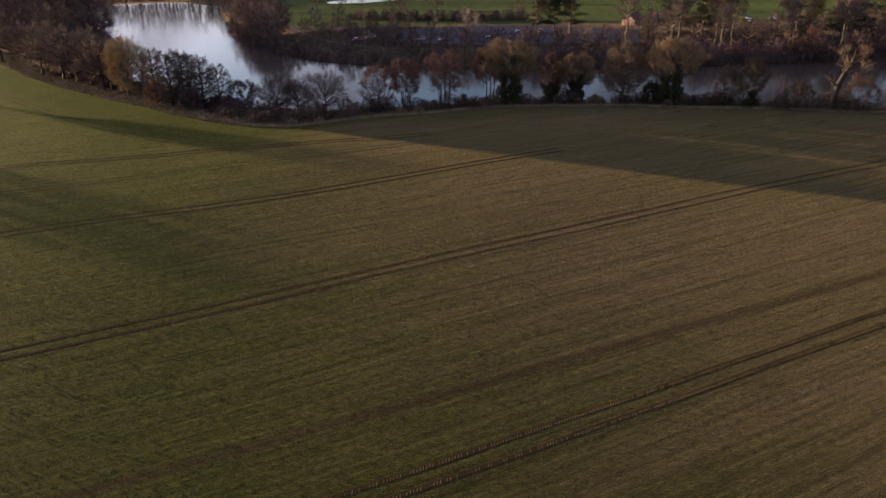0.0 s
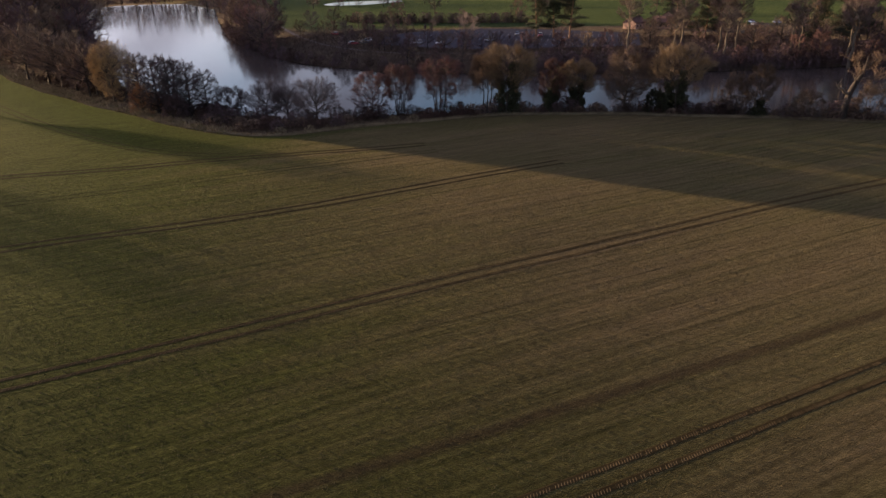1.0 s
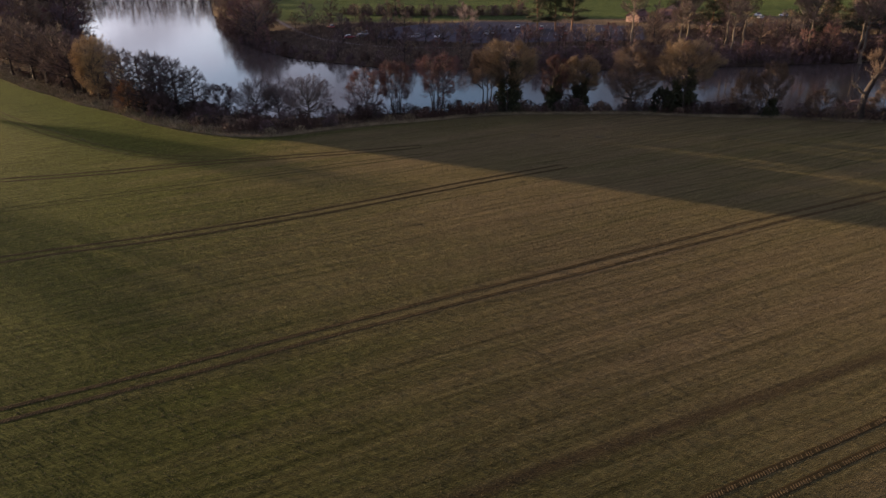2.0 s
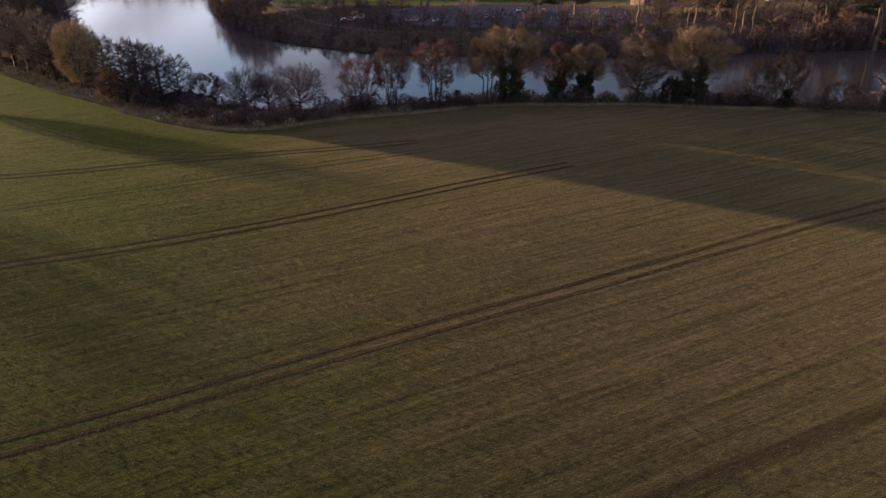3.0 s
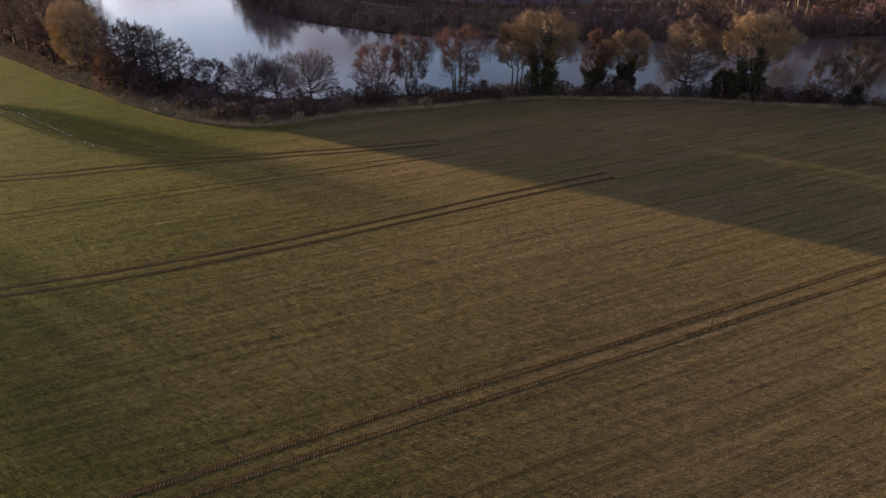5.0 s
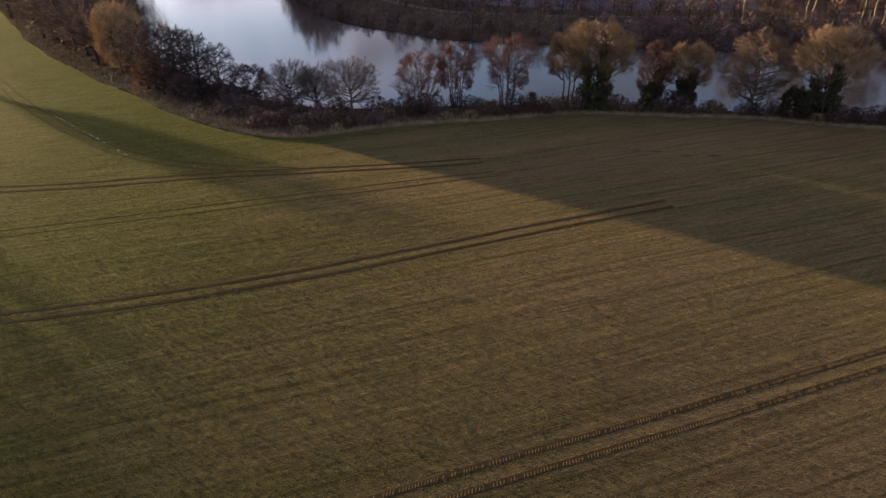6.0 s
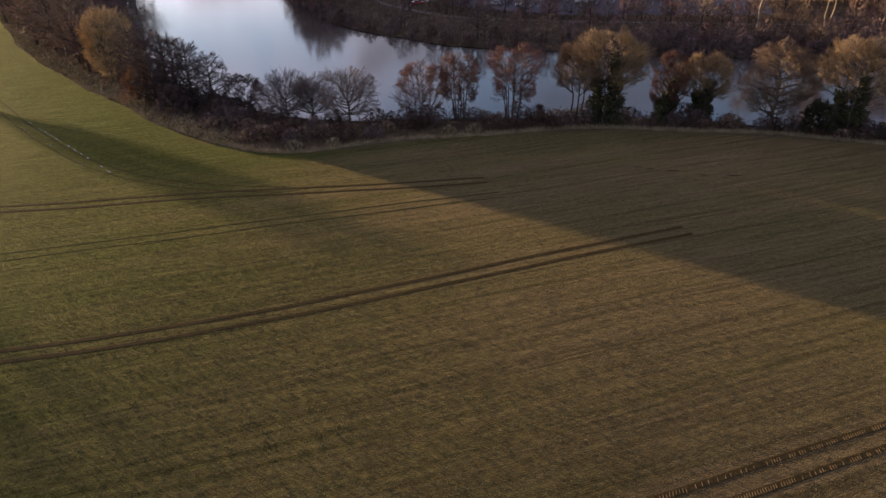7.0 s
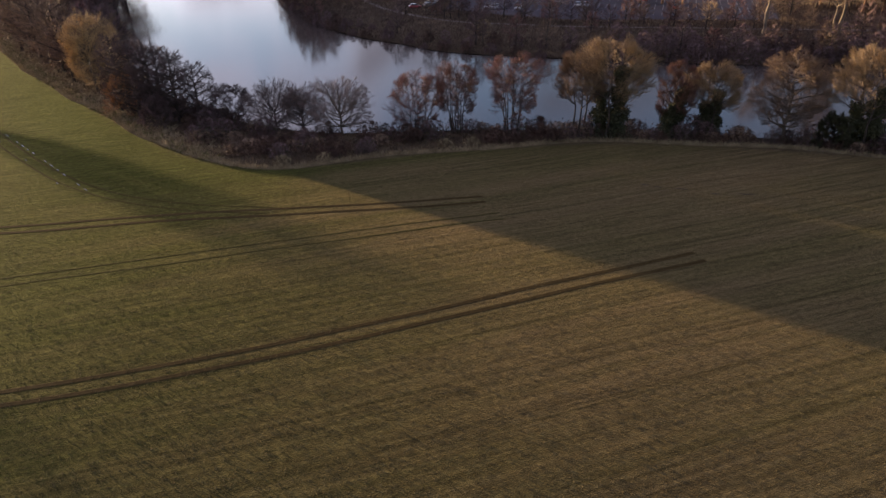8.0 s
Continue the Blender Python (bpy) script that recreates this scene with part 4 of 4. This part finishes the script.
def wheel_track(points, gauge=1.85, lugs=True, width=0.42, berm=0.024, soil=SOIL, label="pair of tractor wheel tracks pressed into the soil"):
    """Two ruts with raised shoulders; slanting bars in them stand for the sun-caught half of the lug prints."""
    pts = np.array(resampled(rounded(points, False, 3), 1.0))
    d = np.gradient(pts, axis=0)
    d /= np.linalg.norm(d, axis=1, keepdims=True)
    nrm = np.stack([-d[:, 1], d[:, 0]], 1)
    root = None
    for side in (-1, 1):
        sh, bars = Shape(), Shape()
        mid = pts + nrm * side * gauge / 2
        wob = 0.05 * np.sin(np.arange(len(pts)) * 0.37 + side)
        prof = ((-0.75, 0.0), (-0.55, berm), (-0.36, 0.018), (0.36, 0.018), (0.55, berm), (0.75, 0.0))
        ring = []
        for a, zz in prof:
            q = mid + nrm * (a * width + wob)[:, None] if np.ndim(a * width + wob) else mid
            ring.append(np.column_stack([q, land(q[:, 0], q[:, 1])[0] + zz]))
        v = np.stack(ring, 1).reshape(-1, 3)
        k = len(prof)
        sh.v = v.tolist()
        sh.f = [(i * k + j, (i + 1) * k + j, (i + 1) * k + j + 1, i * k + j + 1) for i in range(len(pts) - 1) for j in range(k - 1)]
        ob = new("wheel_track" if root is None else "rut", sh.mesh("rut", soil, True))
        if root is None:
            root = tagged(ob, label, "wheel track", kind="structure")
        else:
            ob.parent = root
        if lugs:
            step = 0.22
            fine_ = np.array(resampled([tuple(p) for p in mid], step))
            g = np.gradient(fine_, axis=0)
            g /= np.linalg.norm(g, axis=1, keepdims=True)
            h = np.stack([-g[:, 1], g[:, 0]], 1)
            zs = land(fine_[:, 0], fine_[:, 1])[0] + 0.02
            worn = np.random.default_rng(int(abs(points[0][1]) * 10) + side).random(len(fine_))
            for i in range(0, len(fine_)):
                if worn[i] < 0.10 + 0.45 * (0.5 + 0.5 * math.sin(i * 0.043 + side) * math.sin(i * 0.0171)) ** 2:
                    continue
                a = fine_[i] - h[i] * (0.24 + 0.02 * math.sin(i * 0.7))
                c = fine_[i] + h[i] * 0.10 + g[i] * 0.16
                t = g[i] * 0.036
                base = len(bars.v)
                for p in (a - t, a + t, c + t, c - t):
                    bars.v.append((p[0], p[1], zs[i] - 0.01))
                for p in (a, c):
                    bars.v.append((p[0], p[1], zs[i] + 0.012))
                bars.f.extend(((base, base + 4, base + 5, base + 3), (base + 1, base + 2, base + 5, base + 4), (base, base + 1, base + 4), (base + 2, base + 3, base + 5)))
            lug = part("lug_print", bars.mesh("lug_print", SOIL_SUNLIT), root, "slanting tyre lug prints in a painted sunlit tone")
            tagged(lug, kind="stuff")
    return root


wheel_track([(-70, 106.5), (-20, 105.2), (-3, 104.0), (8, 102.4), (20, 101.8), (40, 102.0), (57, 102.5), (74, 102.8)], lugs=False)
wheel_track([(-60, 126.5), (-20, 125.4), (4.5, 124.3), (25, 122.6), (50, 121.3), (58, 120.6)], lugs=False, width=0.20, berm=0.006, soil=SOIL_OLD, label="faint pair of old wheel tracks in the crop")
wheel_track([(-60, 68.8), (7, 68.7), (30, 69.1), (50, 69.1), (72, 69.3), (90, 69.2), (150, 67.6), (230, 63.0)])
wheel_track([(-50, 36.5), (10, 35.2), (66, 34.8), (130, 34.0)])
wheel_track([(-70, 150.0), (-20, 143.5), (0, 138.5), (18, 135.4), (32, 131.4), (49, 127.8), (58, 126.2)], lugs=False)
wheel_track([(-40, 262.0), (-24, 218.0), (-8.5, 178.4), (2.8, 156.0), (11.5, 144.6), (22.0, 136.6), (31, 132.4)], lugs=False, width=0.20, berm=0.006, soil=SOIL_OLD, label="faint wheel tracks along the headland")


def puddle(x, y, dx, dy, length, width):
    sh = Shape()
    k = 14
    r = random.Random(int(x * 10 + y))
    for i in range(k):
        a = 2 * math.pi * i / k
        u, v = math.cos(a) * length / 2 * r.uniform(0.85, 1.1), math.sin(a) * width / 2 * r.uniform(0.8, 1.15)
        px, py = x + dx * u - dy * v, y + dy * u + dx * v
        sh.v.append((px, py, height_at(x, y) + 0.06))
    sh.f.append(tuple(range(k)))
    tagged(new("puddle", sh.mesh("puddle", WATER)), "narrow puddle shining in a wheel track", "puddle", kind="structure")


for i in range(4, 18):
    t = i / 15
    x, y = -13 + 17.5 * t, 189.5 - 36.0 * t
    puddle(x + (0.85 if i % 5 else -0.85), y + (0.4 if i % 5 else -0.4), 0.44, -0.9, 0.8 + 0.9 * ((i * 7) % 5) / 5, 0.12)


for x, y, size in ((80.2, 122.3, 1.3), (81.4, 121.0, 1.1), (83.8, 119.4, 2.0), (87.0, 116.4, 1.4), (90.7, 114.8, 2.6), (110.9, 101.3, 2.6)):
    puddle(x, y, 0.86, -0.51, size, 0.22)


def crop():
    """Tufts of young cereal standing in drill rows, nearest part of the field."""
    r = np.random.default_rng(9)
    x, y = 34 + 46 * r.normal(size=130000), 78 + 36 * r.normal(size=130000)
    keep = (y > 28) & (np.abs(x - 30) < 120) & (distance(x, y, FIELD_EDGE_S, False) < -2)
    x, y = x[keep][:84000], y[keep][:84000]
    n = len(x)
    y = np.round(y / 0.5) * 0.5 + r.normal(size=n) * 0.10
    z = land(x, y)[0]
    sh = Shape()
    for _ in range(2):
        p = np.column_stack([x + r.normal(size=n) * 0.10, y + r.normal(size=n) * 0.06, z - 0.01])
        d = np.column_stack([r.normal(size=n) * 0.4, r.normal(size=n) * 0.4, np.ones(n)])
        sh.cones(p, d, r.uniform(0.06, 0.14, n), r.uniform(0.015, 0.04, n))
    tagged(new("crop", sh.mesh("crop", CROP)), "young green winter cereal tufts in rows", "crop", kind="stuff")


def edge_grass():
    """Dry pale grass along the field's edge and weeds on the bank."""
    r = np.random.default_rng(10)
    pts = np.array(resampled([p for p in FIELD_EDGE_S if -40 < p[0] < 190], 0.25))
    d = np.gradient(pts, axis=0)
    d /= np.linalg.norm(d, axis=1, keepdims=True)
    nrm = np.stack([-d[:, 1], d[:, 0]], 1)
    sh = Shape()
    for k in range(22):
        off = np.abs(r.normal(size=len(pts))) * 0.9 + 0.1 + 0.5 * np.sin(np.arange(len(pts)) * 0.05)
        q = pts + nrm * off[:, None] + r.normal(size=pts.shape) * 0.1
        p = np.column_stack([q, land(q[:, 0], q[:, 1])[0] - 0.02])
        v = np.column_stack([r.normal(size=len(q)) * 0.5, r.normal(size=len(q)) * 0.5, np.ones(len(q))])
        sh.cones(p, v, r.uniform(0.3, 0.8, len(q)), r.uniform(0.02, 0.05, len(q)))
    tagged(new("rough_grass", sh.mesh("rough_grass", STRAW)), "pale dry grass along the edge of the field", "grass", kind="stuff")


crop()
edge_grass()

# ---------------------------------------------------------------- beyond the river: path, car park, cars, houses
ASPHALT = soil_material("asphalt", (0.042, 0.040, 0.048), (0.07, 0.066, 0.076), 0.85, 0.8)
GRAVEL = soil_material("gravel_path", (0.13, 0.11, 0.095), (0.20, 0.175, 0.15), 0.9, 3.0)
LINE = soil_material("road_paint", (0.22, 0.22, 0.22), (0.46, 0.46, 0.46), 0.7, 1.5)
BRICK = soil_material("brick_wall", (0.40, 0.26, 0.20), (0.55, 0.38, 0.30), 0.85, 3.0)
ROOF = soil_material("roof_tiles", (0.10, 0.06, 0.05), (0.20, 0.12, 0.095), 0.8, 2.0)
GLASS = material("dark_glass", 0.1)[0]
GLASS.node_tree.nodes["Principled BSDF"].inputs["Base Color"].default_value = (0.02, 0.022, 0.026, 1)
RUBBER = material("tyre_rubber", 0.8)[0]
RUBBER.node_tree.nodes["Principled BSDF"].inputs["Base Color"].default_value = (0.02, 0.02, 0.02, 1)


def car_paint():
    m, n, l, b = material("car_paint", 0.3)
    info = n.new("ShaderNodeObjectInfo")
    r = ramp(n, [(0.0, (0.75, 0.75, 0.74)), (0.3, (0.35, 0.36, 0.38)), (0.5, (0.03, 0.03, 0.035)), (0.7, (0.30, 0.03, 0.03)), (0.85, (0.04, 0.07, 0.18))])
    r.color_ramp.interpolation = "CONSTANT"
    l.new(info.outputs["Random"], r.inputs["Fac"])
    l.new(r.outputs["Color"], b.inputs["Base Color"])
    b.inputs["Coat Weight"].default_value = 0.5
    return m


PAINT = car_paint()


def strip(name, points, width, mat, label, category, lift=0.06):
    pts = np.array(resampled(rounded(points, False, 2), 2.0))
    d = np.gradient(pts, axis=0)
    d /= np.linalg.norm(d, axis=1, keepdims=True)
    nrm = np.stack([-d[:, 1], d[:, 0]], 1)
    v = []
    for side in (-0.5, -0.2, 0.2, 0.5):
        q = pts + nrm * side * width
        v.append(np.column_stack([q, land(q[:, 0], q[:, 1])[0] + lift]))
    v = np.stack(v, 1).reshape(-1, 3)
    f = [(i * 4 + j, (i + 1) * 4 + j, (i + 1) * 4 + j + 1, i * 4 + j + 1) for i in range(len(pts) - 1) for j in range(3)]
    return tagged(new(name, mesh_of(name, v.tolist(), f, mat)), label, category, kind="structure")


strip("path", [(96, 420), (89.4, 373), (86.2, 330), (86, 300), (87, 279), (98.8, 250.6), (112.3, 239.5), (132, 226), (162, 211), (200, 190)], 1.9, GRAVEL, "pale gravel footpath along the far bank", "path")


def car_park():
    front, rear, n = np.array(PARK_FRONT, float), np.array(PARK_BACK, float), 24
    vs = []
    for i in range(n + 1):
        t = i / n * (len(front) - 1)
        k = min(int(t), len(front) - 2)
        a, c = front[k] + (front[k + 1] - front[k]) * (t - k), rear[k] + (rear[k + 1] - rear[k]) * (t - k)
        for j in range(n + 1):
            p = a + (c - a) * j / n
            vs.append((p[0], p[1], height_at(p[0], p[1]) + 0.08))
    fs = [(i * (n + 1) + j, (i + 1) * (n + 1) + j, (i + 1) * (n + 1) + j + 1, i * (n + 1) + j + 1) for i in range(n) for j in range(n)]
    park = tagged(new("car_park", mesh_of("car_park", vs, fs, ASPHALT)), "asphalt car park with white bay lines", "car park", kind="structure")
    bar = Shape()
    for a, c in ((-0.05, -2.4), (0.05, -2.4), (0.05, 2.4), (-0.05, 2.4)):
        bar.v.append((a, c, 0))
    bar.f.append((0, 1, 2, 3))
    me = bar.mesh("bay_line", LINE)
    u, v, o = np.array((0.80, -0.60)), np.array((0.60, 0.80)), np.array((112.0, 270.0))
    made = 0
    for row in (4, 15, 20.5, 32, 37.5, 49):
        for k in range(46):
            p = o + u * (1.5 + 2.6 * k) + v * row
            if in_park(p[0], p[1], -3.0) and made < 230:
                ob = new("bay_line", me)
                ob.matrix_basis = pose(p[0], p[1], height_at(p[0], p[1]) + 0.11, 0, 0, -36.9)
                ob.parent = park
                made += 1


car_park()


def loft(sections, mat, name):
    """A closed skin through rings of equal length."""
    k, v, f = len(sections[0]), [], []
    for r in sections:
        v += r
    for i in range(len(sections) - 1):
        for j in range(k):
            f.append((i * k + j, i * k + (j + 1) % k, (i + 1) * k + (j + 1) % k, (i + 1) * k + j))
    f += [tuple(reversed(range(k))), tuple(range((len(sections) - 1) * k, len(sections) * k))]
    return mesh_of(name, v, f, mat)


def car(x, y, turn):
    root = new("car")
    root.matrix_basis = pose(x, y, height_at(x, y) + 0.1, 0, 0, turn)

    def ring(px, w, z0, z1):
        return [(px, -w, z0), (px, w, z0), (px, w * 1.02, (z0 + z1) / 2), (px, w * 0.9, z1), (px, -w * 0.9, z1), (px, -w * 1.02, (z0 + z1) / 2)]
    part("body", loft([ring(-2.1, 0.72, 0.35, 0.78), ring(-1.95, 0.85, 0.25, 0.95), ring(-0.9, 0.88, 0.22, 0.98), ring(0.9, 0.88, 0.22, 0.95), ring(1.8, 0.84, 0.25, 0.82), ring(2.1, 0.7, 0.35, 0.66)], PAINT, "body"), root)
    part("window", loft([ring(-1.75, 0.74, 0.94, 0.98), ring(-1.2, 0.72, 0.94, 1.40), ring(0.25, 0.72, 0.94, 1.42), ring(1.1, 0.74, 0.92, 0.97)], GLASS, "window"), root, "dark car windows")
    part("roof", loft([ring(-1.25, 0.68, 1.38, 1.42), ring(-0.5, 0.7, 1.40, 1.47), ring(0.3, 0.68, 1.40, 1.44)], PAINT, "roof"), root)
    wheel = Shape()
    wheel.tube(np.array([(0, -0.1, 0), (0, -0.09, 0), (0, 0.09, 0), (0, 0.1, 0)]), [0.22, 0.32, 0.32, 0.22], 12)
    wheel.f += [tuple(range(12)), tuple(range(36, 48))]
    wm = wheel.mesh("wheel", RUBBER)
    for wx in (-1.3, 1.3):
        for wy in (-0.78, 0.78):
            part("wheel", wm, root).location = (wx, wy, 0.32)
    return tagged(root, "parked car on the asphalt beyond the river", "car", "parked cars")


first = car(101.9, 281.5, 20)
first.location.z -= 0.1
CARS = [(96.9, 281.0), (107.8, 291.6), (101.9, 321.6), (104.6, 287.4), (273, 249), (297, 244), (306, 236), (281, 243), (289, 252), (260, 262), (253, 268)]
for i, (x, y) in enumerate(CARS):
    copy_thing(first, pose(x, y, height_at(x, y), 0, 0, (i * 53) % 180))
for k, row in ((1, 4), (2, 4), (5, 4), (12, 15), (13, 15), (20, 32), (9, 20.5), (24, 15), (16, 37.5)):
    p = np.array((112.0, 270.0)) + np.array((0.80, -0.60)) * (2.8 + 2.6 * k) + np.array((0.60, 0.80)) * row
    copy_thing(first, pose(p[0], p[1], height_at(p[0], p[1]) + 0.09, 0, 0, 53 + (180 if k % 3 else 0)))


def house(x, y, turn, w=9.0, d=6.5, h=2.7):
    root = new("house")
    root.matrix_basis = pose(x, y, height_at(x, y), 0, 0, turn)
    a, c, r = w / 2, d / 2, h + 2.2
    part("wall", mesh_of("wall", [(-a, -c, -0.3), (a, -c, -0.3), (a, c, -0.3), (-a, c, -0.3), (-a, -c, h), (a, -c, h), (a, c, h), (-a, c, h), (-a, 0, r), (a, 0, r)],
                         [(0, 1, 5, 4), (1, 2, 6, 9, 5), (2, 3, 7, 6), (3, 0, 4, 8, 7)], BRICK), root, "pale pinkish brick wall")
    e = 0.4
    roof_v = []
    for zz in (0.03, 0.25):
        roof_v += [(-a - e, -c - e, h - 0.3 + zz), (a + e, -c - e, h - 0.3 + zz), (a + e, 0, r + zz), (-a - e, 0, r + zz), (-a - e, c + e, h - 0.3 + zz), (a + e, c + e, h - 0.3 + zz)]
    roof = part("roof", mesh_of("roof", roof_v, [(6, 7, 8, 9), (9, 8, 11, 10), (1, 0, 3, 2), (2, 3, 4, 5), (0, 1, 7, 6), (5, 4, 10, 11), (0, 6, 9, 3), (3, 9, 10, 4), (1, 2, 8, 7), (2, 5, 11, 8)], ROOF), root, "dark brown tiled roof")
    sh = Shape()
    sh.tube(np.array([(a * 0.6, 0.2, r - 0.6), (a * 0.6, 0.2, r + 0.9)]), [0.45, 0.45], 4)
    sh.f.append((4, 5, 6, 7))
    part("chimney", sh.mesh("chimney", BRICK), roof)
    for wx in (-0.6, 0.0, 0.6):
        for wz in (1.3,):
            q = wx * a
            part("window", mesh_of("window", [(q - 0.55, -c - 0.03, wz - 0.55), (q + 0.55, -c - 0.03, wz - 0.55), (q + 0.55, -c - 0.03, wz + 0.55), (q - 0.55, -c - 0.03, wz + 0.55),
                                              (q - 0.55, -c + 0.1, wz - 0.55), (q + 0.55, -c + 0.1, wz - 0.55), (q + 0.55, -c + 0.1, wz + 0.55), (q - 0.55, -c + 0.1, wz + 0.55)],
                                   [(0, 1, 2, 3), (0, 4, 5, 1), (1, 5, 6, 2), (2, 6, 7, 3), (3, 7, 4, 0)], GLASS), root, "dark window")
    return tagged(root, "pale brick house with a brown tiled roof among trees", "house", "houses beyond the river")


home = house(229, 266, 20)
for x, y, t in ((240, 259, -65), (266, 282, 30)):
    copy_thing(home, pose(x, y, height_at(x, y), 0, 0, t))

pond_line = [(158, 510), (185, 503), (210, 512), (226, 528), (210, 545), (178, 545), (158, 530)]
bm = bmesh.new()
bm.faces.new([bm.verts.new((x, y, height_at(x, y) + 0.12)) for x, y in rounded(pond_line, True)])
pm = bpy.data.meshes.new("pond")
bm.to_mesh(pm)
pm.materials.append(WATER)
tagged(new("pond", pm), "bright pond on the lawns", "pond", kind="structure")


def weeds():
    """Dead weeds and rank grass on both banks."""
    r = np.random.default_rng(12)
    near, far_s = Shape(), Shape()
    x, y = r.uniform(-35, 260, 260000), r.uniform(60, 330, 260000)
    df, dr = distance(x, y, FIELD_EDGE_S, False), distance(x, y, RIVER_S, True)
    for sh, ok, lo, hi, m in ((near, (df > 0.8) & (df < 30) & (dr > -0.5) & (x * 0.62 + y * 0.78 < 165), 0.3, 0.9, 32000),
                              (far_s, (dr > -0.3) & (dr < 80) & (y + 0.55 * x < 396) & (x * 0.62 + y * 0.78 > 175) & (x > 58) & (df > 20) & (distance(x, y, PARK, True) > 0.5), 0.5, 1.5, 42000)):
        px, py = x[ok][:m], y[ok][:m]
        k = len(px)
        p = np.column_stack([px, py, land(px, py)[0] - 0.03])
        d = np.column_stack([r.normal(size=k) * 0.5, r.normal(size=k) * 0.5, np.ones(k)])
        sh.cones(p, d, r.uniform(lo, hi, k), r.uniform(0.04, 0.10, k))
    tagged(new("weeds", near.mesh("weeds", WEED)), "dead brown weeds on the near bank", "weeds", kind="stuff")
    tagged(new("weeds", far_s.mesh("weeds", LITTER)), "dark rank weeds on the far bank", "weeds", kind="stuff")



def tussocks():
    """Pale collapsed grass and nettle stalks between the field and the scrub."""
    r = np.random.default_rng(21)
    pts = np.array(resampled([p for p in FIELD_EDGE_S if -60 < p[0] < 25], 0.3))
    d = np.gradient(pts, axis=0)
    d /= np.linalg.norm(d, axis=1, keepdims=True)
    nrm = np.stack([-d[:, 1], d[:, 0]], 1)
    for mat, label, times, wide in ((STRAW, "pale collapsed stalks beside the scrub", 14, 7.0), (WEED, "brown collapsed weeds beside the scrub", 10, 8.0), (RANK, "green rank grass beside the field", 5, 3.0)):
        sh = Shape()
        for _ in range(times):
            k = len(pts)
            off = 0.4 + wide * r.random(k) * (0.75 + 0.25 * np.sin(np.arange(k) * 0.31 + times))
            q = pts + nrm * off[:, None] + r.normal(size=(k, 2)) * 0.25
            p = np.column_stack([q, land(q[:, 0], q[:, 1])[0] - 0.03])
            v = np.column_stack([r.normal(size=k) * 1.1, r.normal(size=k) * 1.1, r.uniform(0.4, 1.0, k)])
            sh.cones(p, v, r.uniform(0.5, 1.4, k), r.uniform(0.04, 0.11, k))
        tagged(new("tussock_grass", sh.mesh("tussock_grass", mat)), label, "grass", kind="stuff")


weeds()
tussocks()
